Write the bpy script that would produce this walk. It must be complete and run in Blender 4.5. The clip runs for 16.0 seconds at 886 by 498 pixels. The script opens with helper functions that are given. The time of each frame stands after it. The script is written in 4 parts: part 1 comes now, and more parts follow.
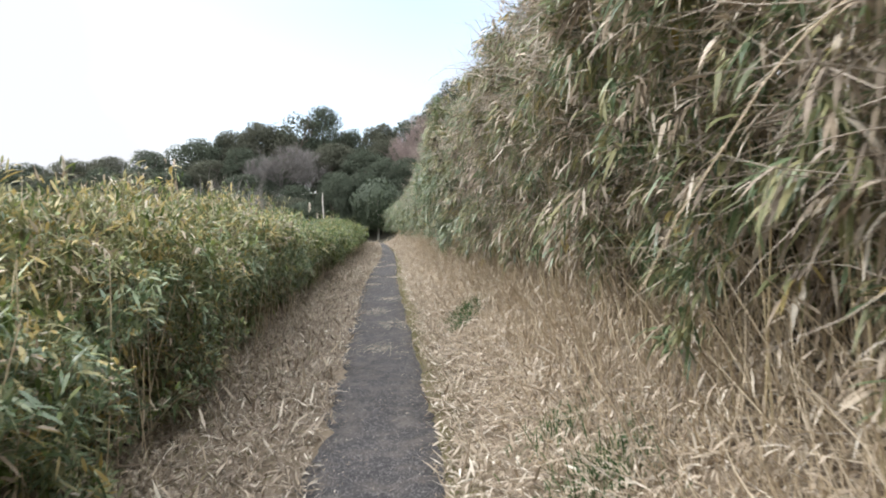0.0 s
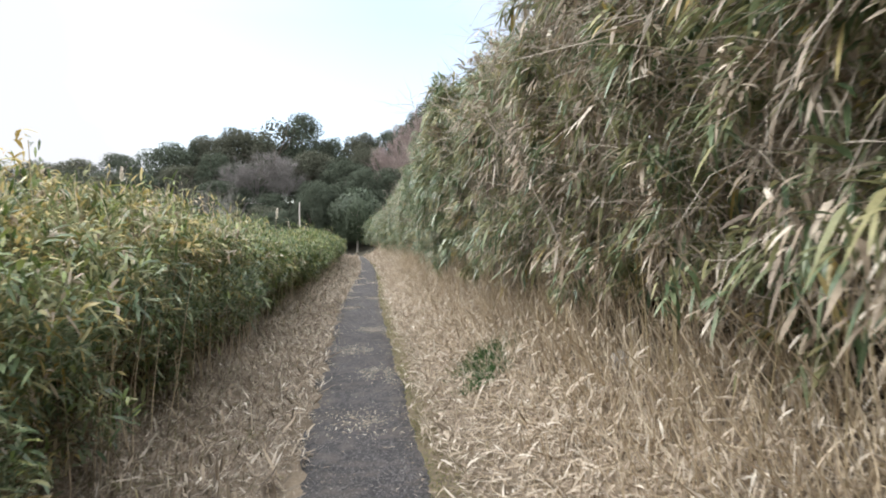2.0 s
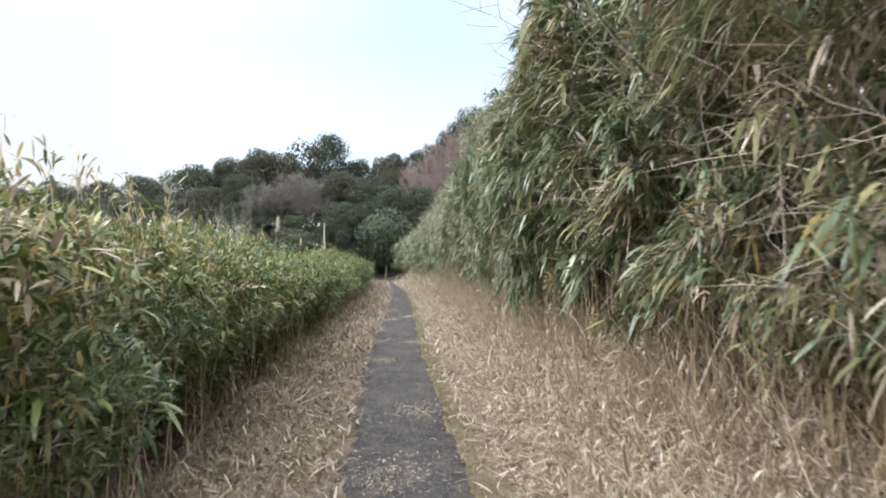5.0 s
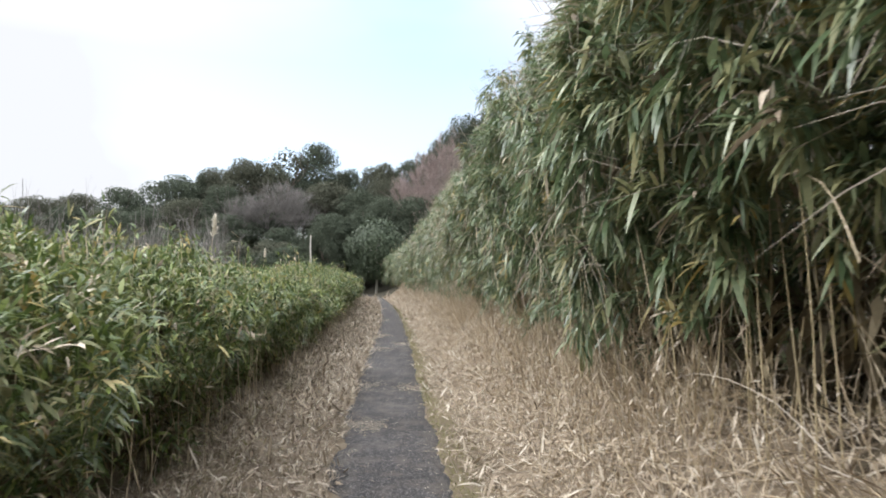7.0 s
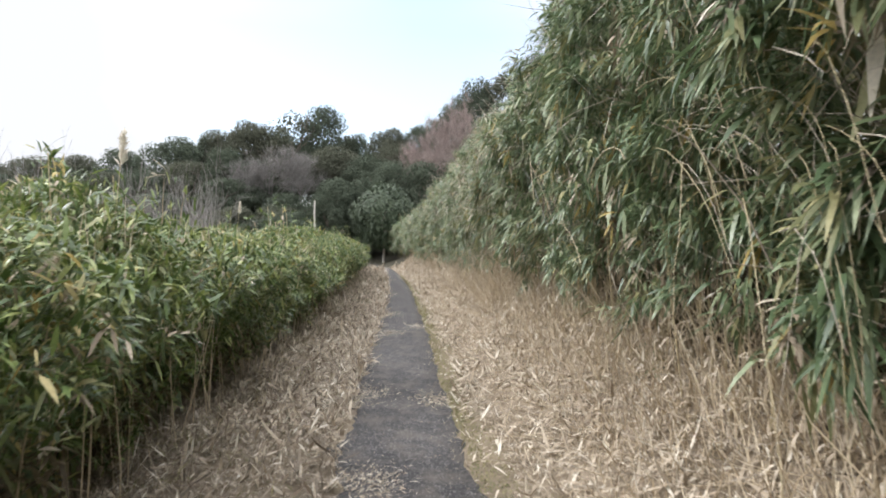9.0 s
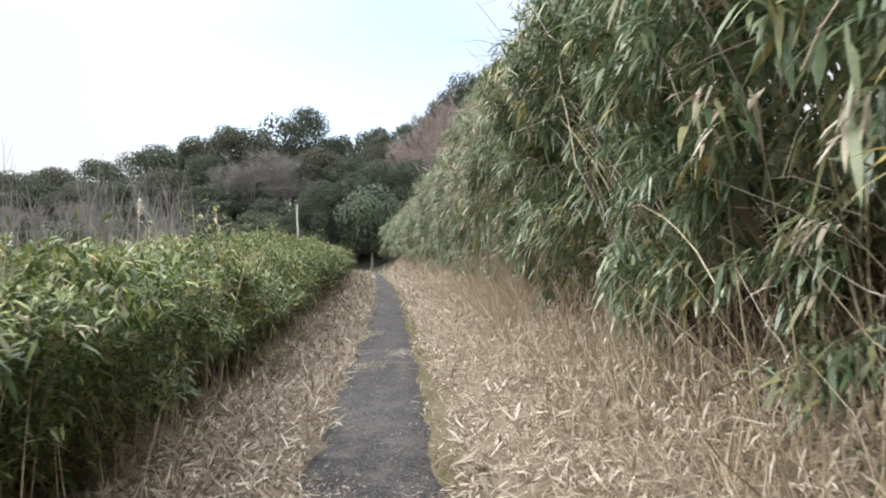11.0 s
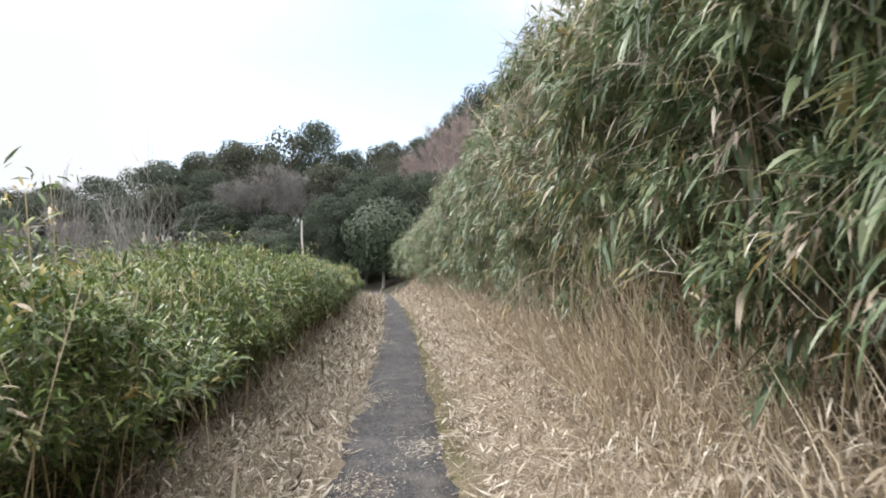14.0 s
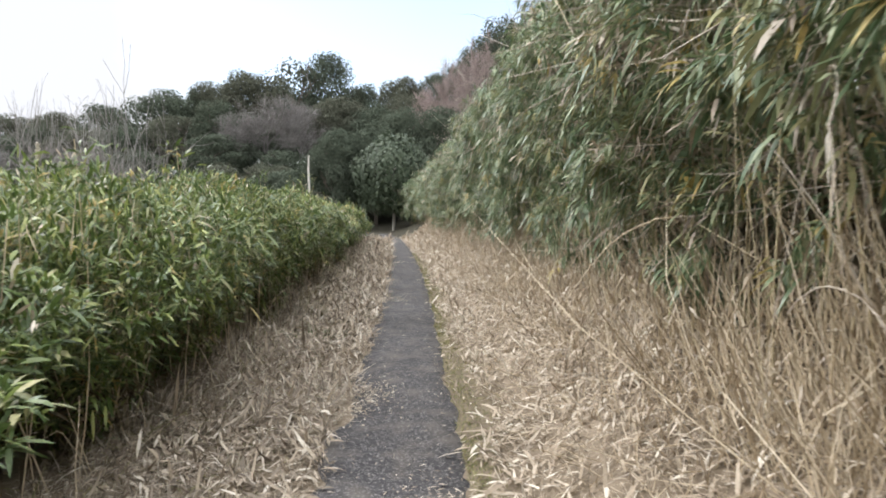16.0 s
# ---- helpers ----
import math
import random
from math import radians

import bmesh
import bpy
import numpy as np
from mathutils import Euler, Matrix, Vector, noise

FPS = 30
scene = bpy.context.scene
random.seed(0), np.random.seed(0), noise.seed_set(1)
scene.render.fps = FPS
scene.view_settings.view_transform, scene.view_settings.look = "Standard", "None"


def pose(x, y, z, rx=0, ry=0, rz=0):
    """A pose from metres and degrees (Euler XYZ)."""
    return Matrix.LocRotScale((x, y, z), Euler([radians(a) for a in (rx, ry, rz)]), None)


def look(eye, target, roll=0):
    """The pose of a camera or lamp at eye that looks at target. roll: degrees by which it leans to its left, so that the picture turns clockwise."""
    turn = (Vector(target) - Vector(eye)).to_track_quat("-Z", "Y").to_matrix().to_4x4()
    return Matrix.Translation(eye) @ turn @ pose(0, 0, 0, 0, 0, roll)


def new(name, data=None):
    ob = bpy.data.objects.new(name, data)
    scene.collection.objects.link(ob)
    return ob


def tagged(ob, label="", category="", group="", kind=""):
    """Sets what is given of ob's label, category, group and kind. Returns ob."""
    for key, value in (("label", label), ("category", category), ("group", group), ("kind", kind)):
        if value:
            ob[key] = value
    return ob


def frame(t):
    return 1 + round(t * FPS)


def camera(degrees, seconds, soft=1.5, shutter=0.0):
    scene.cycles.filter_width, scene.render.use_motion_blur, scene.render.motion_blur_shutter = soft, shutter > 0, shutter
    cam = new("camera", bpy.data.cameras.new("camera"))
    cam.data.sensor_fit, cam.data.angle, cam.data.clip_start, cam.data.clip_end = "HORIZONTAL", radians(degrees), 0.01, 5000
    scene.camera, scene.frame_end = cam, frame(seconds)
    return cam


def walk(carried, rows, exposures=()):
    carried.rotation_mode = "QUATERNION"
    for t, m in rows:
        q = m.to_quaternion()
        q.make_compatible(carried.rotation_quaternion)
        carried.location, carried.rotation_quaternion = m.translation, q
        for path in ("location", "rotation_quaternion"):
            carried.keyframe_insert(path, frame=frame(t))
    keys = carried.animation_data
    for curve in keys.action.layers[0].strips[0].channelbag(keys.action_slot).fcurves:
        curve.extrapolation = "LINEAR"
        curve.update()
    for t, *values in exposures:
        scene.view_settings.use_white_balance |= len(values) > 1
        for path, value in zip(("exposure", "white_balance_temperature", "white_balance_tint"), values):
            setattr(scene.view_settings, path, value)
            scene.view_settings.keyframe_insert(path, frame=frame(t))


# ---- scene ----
cam = camera(67.3, 16.0, soft=1.9, shutter=0.3)
PATH = [
    (0, (0.59, -1.864, 1.556), (0.7, 0.131, 1.474), -1.5),
    (0.5, (0.518, -1.183, 1.542), (0.654, 0.811, 1.479), -1.6),
    (1, (0.521, -0.545, 1.547), (0.662, 1.449, 1.495), -1.3),
    (1.5, (0.402, 0.14, 1.547), (0.558, 2.133, 1.505), -0.4),
    (2, (0.439, 0.837, 1.545), (0.614, 2.829, 1.504), -0.1),
    (2.5, (0.375, 1.555, 1.514), (0.567, 3.546, 1.493), 0.1),
    (3, (0.443, 2.255, 1.5), (0.645, 4.245, 1.458), -0.2),
    (3.5, (0.387, 2.962, 1.482), (0.577, 4.951, 1.404), 0.1),
    (4, (0.43, 3.699, 1.473), (0.527, 5.695, 1.413), -0.0),
    (4.2, (0.361, 3.968, 1.418), (0.454, 5.965, 1.378), 0.3),
    (6.3, (0.106, 7.232, 1.573), (0.203, 9.228, 1.661), -1.0),
    (6.5, (0.112, 7.516, 1.547), (0.216, 9.512, 1.628), -0.4),
    (7, (0.086, 8.294, 1.5), (0.207, 10.289, 1.574), -0.4),
    (7.5, (0.014, 8.944, 1.483), (0.132, 10.94, 1.532), -0.5),
    (8, (-0.049, 9.598, 1.458), (0.012, 11.597, 1.453), -0.4),
    (8.5, (-0.031, 10.258, 1.43), (0.055, 12.256, 1.395), 0.6),
    (9, (-0.057, 10.985, 1.43), (0.044, 12.983, 1.416), 0.6),
    (9.2, (-0.001, 11.213, 1.444), (0.08, 13.212, 1.448), -0.5),
    (11.3, (0.153, 13.831, 1.458), (0.278, 15.827, 1.444), -1.7),
    (11.5, (0.181, 14.104, 1.459), (0.3, 16.101, 1.467), -1.8),
    (12, (0.086, 14.762, 1.441), (0.18, 16.759, 1.477), -2.0),
    (12.5, (0.136, 15.419, 1.429), (0.204, 17.417, 1.466), -2.5),
    (13, (0.05, 15.997, 1.435), (0.113, 17.996, 1.453), -1.9),
    (13.5, (0.136, 16.615, 1.442), (0.22, 18.613, 1.488), -2.0),
    (14, (0.049, 17.199, 1.439), (0.137, 19.197, 1.484), -1.9),
    (14.5, (0.087, 17.763, 1.437), (0.17, 19.762, 1.438), -1.5),
    (15, (0.016, 18.314, 1.436), (0.056, 20.313, 1.383), -0.8),
    (15.5, (0.057, 18.897, 1.428), (0.095, 20.896, 1.355), -0.4),
    (16, (-0.001, 19.497, 1.411), (0.05, 21.493, 1.287), -0.0),
]
walk(cam, [(t, look(eye, target, roll)) for t, eye, target, roll in PATH], [(0, 1.44, 6280, 11), (4.2, 1.44, 6280, 11), (6.4, 1.37, 6280, 11), (8.1, 1.38, 6280, 11), (9.0, 1.44, 6280, 11)])

# ---- world, sun ----
world = bpy.data.worlds.new("world")
scene.world = world
world.use_nodes = True
wn, wl = world.node_tree.nodes, world.node_tree.links
wn.clear()
SUN_EL, SUN_AZ = radians(37), radians(-72)   # behind thin cloud, ahead and to the left
sky = wn.new("ShaderNodeTexSky")
sky.sky_type, sky.sun_disc, sky.sun_elevation, sky.sun_rotation = "NISHITA", False, SUN_EL, SUN_AZ
tc = wn.new("ShaderNodeTexCoord")
mp = wn.new("ShaderNodeMapping")
mp.inputs["Scale"].default_value = (1.0, 1.0, 2.6)
cl = wn.new("ShaderNodeTexNoise")
cl.inputs["Scale"].default_value, cl.inputs["Detail"].default_value, cl.inputs["Roughness"].default_value = 1.5, 4.0, 0.5
gap = wn.new("ShaderNodeVectorMath")
gap.operation = "DOT_PRODUCT"
gap.inputs[1].default_value = (-0.09, 0.955, 0.28)   # where the cloud thins out
thin_cloud, veil = wn.new("ShaderNodeMapRange"), wn.new("ShaderNodeMath")
thin_cloud.inputs["From Min"].default_value, thin_cloud.inputs["From Max"].default_value = 0.93, 0.995
thin_cloud.inputs["To Min"].default_value, thin_cloud.inputs["To Max"].default_value = 1.1, 0.12
veil.operation, veil.use_clamp = "MULTIPLY_ADD", True
veil.inputs[1].default_value = 1.6
off = wn.new("ShaderNodeMath")
off.operation = "SUBTRACT"
off.inputs[1].default_value = 0.75
bg_sky, bg_cloud = wn.new("ShaderNodeBackground"), wn.new("ShaderNodeBackground")
bg_sky.inputs["Strength"].default_value = 0.14
bg_cloud.inputs["Color"].default_value, bg_cloud.inputs["Strength"].default_value = (0.97, 0.98, 1.0, 1), 1.1
mixw, wout = wn.new("ShaderNodeMixShader"), wn.new("ShaderNodeOutputWorld")
sep, grad = wn.new("ShaderNodeSeparateXYZ"), wn.new("ShaderNodeMapRange")
grad.inputs["To Min"].default_value, grad.inputs["To Max"].default_value = 0.38, 1.6
grad.inputs["From Min"].default_value = 0.3
wl.new(tc.outputs["Generated"], sep.inputs["Vector"])
wl.new(sep.outputs["Z"], grad.inputs["Value"])
wl.new(grad.outputs["Result"], bg_cloud.inputs["Strength"])
wl.new(tc.outputs["Generated"], mp.inputs["Vector"])
wl.new(mp.outputs["Vector"], cl.inputs["Vector"])
wl.new(tc.outputs["Generated"], gap.inputs[0])
wl.new(gap.outputs["Value"], thin_cloud.inputs["Value"])
wl.new(thin_cloud.outputs["Result"], off.inputs[0])
wl.new(cl.outputs["Fac"], veil.inputs[0])
wl.new(off.outputs["Value"], veil.inputs[2])
wl.new(veil.outputs["Value"], mixw.inputs["Fac"])
wl.new(sky.outputs["Color"], bg_sky.inputs["Color"])
wl.new(bg_sky.outputs["Background"], mixw.inputs[1])
wl.new(bg_cloud.outputs["Background"], mixw.inputs[2])
wl.new(mixw.outputs["Shader"], wout.inputs["Surface"])

sun = new("sun", bpy.data.lights.new("sun", "SUN"))
sun.data.energy, sun.data.angle, sun.data.color = 1.5, radians(25), (1.0, 0.98, 0.95)
sun.matrix_world = look((-20, 6.5, 16), (0, 0, 0))

# ---- materials ----
def base_material(name, roughness=0.8):
    m = bpy.data.materials.new(name)
    m.use_nodes = True
    n, l = m.node_tree.nodes, m.node_tree.links
    p = n["Principled BSDF"]
    p.inputs["Roughness"].default_value = roughness
    p.inputs["Specular IOR Level"].default_value = 0.5 if roughness < 0.5 else 0.25
    return m, n, l, p


def ramp_node(n, stops):
    r = n.new("ShaderNodeValToRGB")
    e = r.color_ramp.elements
    while len(e) < len(stops):
        e.new(0.5)
    for k, (pos, col) in enumerate(stops):
        e[k].position, e[k].color = pos, (*col, 1)
    return r


def leaf_material(name, stops, through_light=0.25, roughness=0.55, grain=60.0):
    """Blade colour differs from blade to blade, with a fine fibre grain and some light passing through."""
    m, n, l, p = base_material(name, roughness)
    g = n.new("ShaderNodeNewGeometry")
    r = ramp_node(n, stops)
    l.new(g.outputs["Random Per Island"], r.inputs["Fac"])
    t = n.new("ShaderNodeTexCoord")
    no = n.new("ShaderNodeTexNoise")
    no.inputs["Scale"].default_value, no.inputs["Detail"].default_value = grain, 3
    l.new(t.outputs["Object"], no.inputs["Vector"])
    mr = n.new("ShaderNodeMapRange")
    mr.inputs["To Min"].default_value, mr.inputs["To Max"].default_value = 0.65, 1.3
    l.new(no.outputs["Fac"], mr.inputs["Value"])
    mx = n.new("ShaderNodeMix")
    mx.data_type, mx.blend_type = "RGBA", "MULTIPLY"
    mx.inputs["Factor"].default_value = 1.0
    l.new(r.outputs["Color"], mx.inputs["A"])
    l.new(mr.outputs["Result"], mx.inputs["B"])
    l.new(mx.outputs["Result"], p.inputs["Base Color"])
    if through_light:
        tr, ms = n.new("ShaderNodeBsdfTranslucent"), n.new("ShaderNodeMixShader")
        ms.inputs["Fac"].default_value = through_light
        l.new(mx.outputs["Result"], tr.inputs["Color"])
        l.new(p.outputs["BSDF"], ms.inputs[1])
        l.new(tr.outputs["BSDF"], ms.inputs[2])
        l.new(ms.outputs["Shader"], n["Material Output"].inputs["Surface"])
    return m


def ground_material(name, stops, scale_big, scale_small, bump, roughness=0.95):
    m, n, l, p = base_material(name, roughness)
    t = n.new("ShaderNodeTexCoord")
    a, b = n.new("ShaderNodeTexNoise"), n.new("ShaderNodeTexNoise")
    for q, s in ((a, scale_big), (b, scale_small)):
        q.inputs["Scale"].default_value, q.inputs["Detail"].default_value = s, 6
        l.new(t.outputs["Object"], q.inputs["Vector"])
    mm = n.new("ShaderNodeMath")
    mm.operation = "MULTIPLY_ADD"
    mm.inputs[1].default_value, mm.inputs[2].default_value = 0.5, 0.0
    l.new(a.outputs["Fac"], mm.inputs[0])
    ad = n.new("ShaderNodeMath")
    ad.operation = "MULTIPLY_ADD"
    ad.inputs[1].default_value = 0.5
    l.new(b.outputs["Fac"], ad.inputs[0])
    l.new(mm.outputs["Value"], ad.inputs[2])
    r = ramp_node(n, stops)
    l.new(ad.outputs["Value"], r.inputs["Fac"])
    l.new(r.outputs["Color"], p.inputs["Base Color"])
    bu = n.new("ShaderNodeBump")
    bu.inputs["Strength"].default_value, bu.inputs["Distance"].default_value = 0.6, bump
    l.new(b.outputs["Fac"], bu.inputs["Height"])
    l.new(bu.outputs["Normal"], p.inputs["Normal"])
    return m


M_GREEN = leaf_material("bamboo_leaf_green", [(0, (0.068, 0.108, 0.048)), (0.5, (0.132, 0.184, 0.09)), (0.82, (0.225, 0.27, 0.142)), (1, (0.4, 0.44, 0.28))], 0.25, 0.38)
M_OLIVE = leaf_material("bamboo_leaf_olive", [(0, (0.13, 0.142, 0.066)), (0.6, (0.225, 0.23, 0.112)), (1, (0.36, 0.335, 0.17))], 0.25, 0.5)
M_YELLOW = leaf_material("bamboo_leaf_yellow", [(0.0, (0.34, 0.25, 0.08)), (0.6, (0.45, 0.36, 0.14)), (1.0, (0.55, 0.48, 0.26))], 0.3, 0.5)
M_DRY = leaf_material("dead_bamboo_leaf", [(0, (0.25, 0.198, 0.143)), (0.45, (0.42, 0.345, 0.255)), (0.8, (0.56, 0.48, 0.375)), (1, (0.75, 0.69, 0.58))], 0.15, 0.7)
M_FRESH = leaf_material("fresh_dwarf_bamboo_leaf", [(0, (0.042, 0.07, 0.018)), (0.5, (0.092, 0.138, 0.034)), (0.85, (0.19, 0.235, 0.06)), (1, (0.34, 0.36, 0.13))], 0.22, 0.42)
# Withered brown, also painted low in the thickets in place of shade.
M_OLD_SHADE = leaf_material("withered_and_shade_brown", [(0.0, (0.07, 0.055, 0.035)), (0.6, (0.13, 0.105, 0.06)), (1.0, (0.22, 0.18, 0.11))], 0.1, 0.8)
M_TRODDEN = leaf_material("trodden_dead_leaf", [(0, (0.12, 0.096, 0.072)), (0.5, (0.24, 0.198, 0.15)), (0.85, (0.36, 0.3, 0.235)), (1, (0.6, 0.54, 0.45))], 0.1, 0.8)
M_STALK = leaf_material("dry_stalk", [(0, (0.31, 0.24, 0.155)), (0.5, (0.48, 0.39, 0.265)), (1, (0.66, 0.565, 0.425))], 0.0, 0.6, 25)
M_TWIG = leaf_material("grey_twig", [(0, (0.26, 0.22, 0.175)), (0.6, (0.4, 0.345, 0.28)), (1, (0.55, 0.49, 0.41))], 0.0, 0.7, 25)
M_CULM = leaf_material("bamboo_culm", [(0, (0.24, 0.2, 0.11)), (0.5, (0.4, 0.325, 0.19)), (1, (0.55, 0.46, 0.31))], 0.0, 0.4, 18)
M_GRASS = leaf_material("green_grass", [(0, (0.035, 0.085, 0.028)), (0.7, (0.065, 0.13, 0.045)), (1, (0.14, 0.2, 0.075))], 0.3, 0.5)
M_MOSS = leaf_material("moss_and_low_grass", [(0, (0.11, 0.115, 0.045)), (0.6, (0.2, 0.195, 0.08)), (1, (0.34, 0.3, 0.14))], 0.2, 0.7)
M_PLUME = leaf_material("silver_grass_plume", [(0.0, (0.6, 0.55, 0.46)), (1.0, (0.82, 0.78, 0.7))], 0.3, 0.8)
M_TREE = leaf_material("evergreen_leaf", [(0, (0.066, 0.08, 0.058)), (0.6, (0.082, 0.098, 0.07)), (1, (0.105, 0.122, 0.086))], 0.3, 0.95, 3)
M_TREE2 = leaf_material("evergreen_leaf_olive", [(0, (0.08, 0.085, 0.062)), (0.6, (0.1, 0.105, 0.076)), (1, (0.125, 0.13, 0.095))], 0.3, 0.95, 3)
for m in (M_TREE, M_TREE2):
    m.node_tree.nodes["Principled BSDF"].inputs["Specular IOR Level"].default_value = 0.08
M_ROUND = leaf_material("glossy_evergreen_leaf", [(0, (0.048, 0.067, 0.04)), (0.6, (0.07, 0.092, 0.055)), (1, (0.11, 0.132, 0.085))], 0.15, 0.6, 3)
M_BARK = leaf_material("bark", [(0.0, (0.09, 0.075, 0.06)), (1.0, (0.17, 0.145, 0.12))], 0.0, 0.9, 8)
M_BARE = leaf_material("bare_twig", [(0, (0.165, 0.155, 0.145)), (1, (0.265, 0.25, 0.235))], 0.0, 0.9, 5)
M_RED = leaf_material("russet_twig", [(0, (0.25, 0.195, 0.178)), (1, (0.37, 0.305, 0.28))], 0.0, 0.9, 5)
M_PALE = leaf_material("pale_weathered_wood", [(0.0, (0.42, 0.39, 0.34)), (1.0, (0.6, 0.56, 0.5))], 0.0, 0.85, 12)
M_SOIL = ground_material("littered_soil", [(0.25, (0.1, 0.078, 0.055)), (0.5, (0.19, 0.15, 0.105)), (0.75, (0.34, 0.275, 0.2))], 1.3, 45.0, 0.02)
def add_shaded_mould(m):
    """Ground far ahead, under the woods, is dark leaf mould with undergrowth, the canopy's shade painted in."""
    n, l = m.node_tree.nodes, m.node_tree.links
    p = n["Principled BSDF"]
    old = p.inputs["Base Color"].links[0].from_socket
    t, xyz, mr, mx = n.new("ShaderNodeTexCoord"), n.new("ShaderNodeSeparateXYZ"), n.new("ShaderNodeMapRange"), n.new("ShaderNodeMix")
    mx.data_type = "RGBA"
    # starts short of the trees, so the colour stands in for their shade
    mr.inputs["From Min"].default_value, mr.inputs["From Max"].default_value = 47, 52
    mx.inputs["B"].default_value = (0.05, 0.045, 0.03, 1)
    l.new(t.outputs["Object"], xyz.inputs["Vector"])
    l.new(xyz.outputs["Y"], mr.inputs["Value"])
    l.new(mr.outputs["Result"], mx.inputs["Factor"])
    l.new(old, mx.inputs["A"])
    l.new(mx.outputs["Result"], p.inputs["Base Color"])


add_shaded_mould(M_SOIL)
def asphalt_material():
    """Worn asphalt: pale and dark aggregate, soft stains, dust trodden into the hollows."""
    m, n, l, p = base_material("worn_asphalt", 0.9)
    t = n.new("ShaderNodeTexCoord")

    def noise_at(scale, detail, low, high):
        q, r = n.new("ShaderNodeTexNoise"), n.new("ShaderNodeMapRange")
        q.inputs["Scale"].default_value, q.inputs["Detail"].default_value = scale, detail
        r.inputs["From Min"].default_value, r.inputs["From Max"].default_value = 0.3, 0.7
        r.inputs["To Min"].default_value, r.inputs["To Max"].default_value = low, high
        l.new(t.outputs["Object"], q.inputs["Vector"])
        l.new(q.outputs["Fac"], r.inputs["Value"])
        return r.outputs["Result"]

    def times(a, b):
        q = n.new("ShaderNodeMix")
        q.data_type, q.blend_type = "RGBA", "MULTIPLY"
        q.inputs["Factor"].default_value = 1.0
        l.new(a, q.inputs["A"])
        l.new(b, q.inputs["B"])
        return q.outputs["Result"]
    vo = n.new("ShaderNodeTexVoronoi")
    vo.inputs["Scale"].default_value = 110
    l.new(t.outputs["Object"], vo.inputs["Vector"])
    bw = n.new("ShaderNodeSeparateColor")
    l.new(vo.outputs["Color"], bw.inputs["Color"])
    grit = ramp_node(n, [(0.0, (0.031, 0.029, 0.03)), (0.55, (0.052, 0.048, 0.049)), (0.82, (0.08, 0.075, 0.072)), (1.0, (0.2, 0.19, 0.175))])
    l.new(bw.outputs["Red"], grit.inputs["Fac"])
    col = times(times(grit.outputs["Color"], noise_at(1.1, 3, 0.8, 1.2)), noise_at(34, 4, 0.72, 1.28))
    dust = n.new("ShaderNodeMix")
    dust.data_type = "RGBA"
    dust.inputs["B"].default_value = (0.15, 0.13, 0.108, 1)
    l.new(col, dust.inputs["A"])
    l.new(noise_at(4.5, 6, -0.35, 0.5), dust.inputs["Factor"])
    dust.clamp_factor = True
    l.new(dust.outputs["Result"], p.inputs["Base Color"])
    bu = n.new("ShaderNodeBump")
    bu.inputs["Strength"].default_value, bu.inputs["Distance"].default_value = 0.5, 0.004
    l.new(vo.outputs["Distance"], bu.inputs["Height"])
    l.new(bu.outputs["Normal"], p.inputs["Normal"])
    return m


M_PATH = asphalt_material()
M_STONE = ground_material("grey_stone", [(0.3, (0.3, 0.28, 0.26)), (0.7, (0.5, 0.48, 0.45))], 8.0, 60.0, 0.004)

# ---- mesh helpers ----
rng = np.random.default_rng(7)


def mesh_from(name, verts, tris, slots, index=None, smooth=False):
    me = bpy.data.meshes.new(name)
    nv, nt = len(verts), len(tris)
    me.vertices.add(nv)
    me.vertices.foreach_set("co", np.ascontiguousarray(verts, np.float32).ravel())
    me.loops.add(nt * 3)
    me.loops.foreach_set("vertex_index", np.ascontiguousarray(tris, np.int32).ravel())
    me.polygons.add(nt)
    me.polygons.foreach_set("loop_start", np.arange(0, nt * 3, 3, dtype=np.int32))
    for s in slots:
        me.materials.append(s)
    if index is not None:
        me.polygons.foreach_set("material_index", np.ascontiguousarray(index, np.int32))
    me.polygons.foreach_set("use_smooth", np.full(nt, smooth))
    me.update(calc_edges=True)
    return me


class Heap:
    """Collects pieces of one mesh."""
    def __init__(self):
        self.v, self.t, self.m, self.n = [], [], [], 0

    def add(self, v, t, m=0):
        self.v.append(v)
        self.t.append(t + self.n)
        self.m.append(np.broadcast_to(np.asarray(m), (len(t),)))
        self.n += len(v)
        return self

    def mesh(self, name, slots, smooth=False):
        return mesh_from(name, np.concatenate(self.v), np.concatenate(self.t), slots, np.concatenate(self.m), smooth)


def unit(a):
    return a / np.maximum(np.linalg.norm(a, axis=-1, keepdims=True), 1e-9)


BLADE = np.array([[0, 1, 2], [1, 3, 2], [2, 3, 4], [3, 5, 4]])


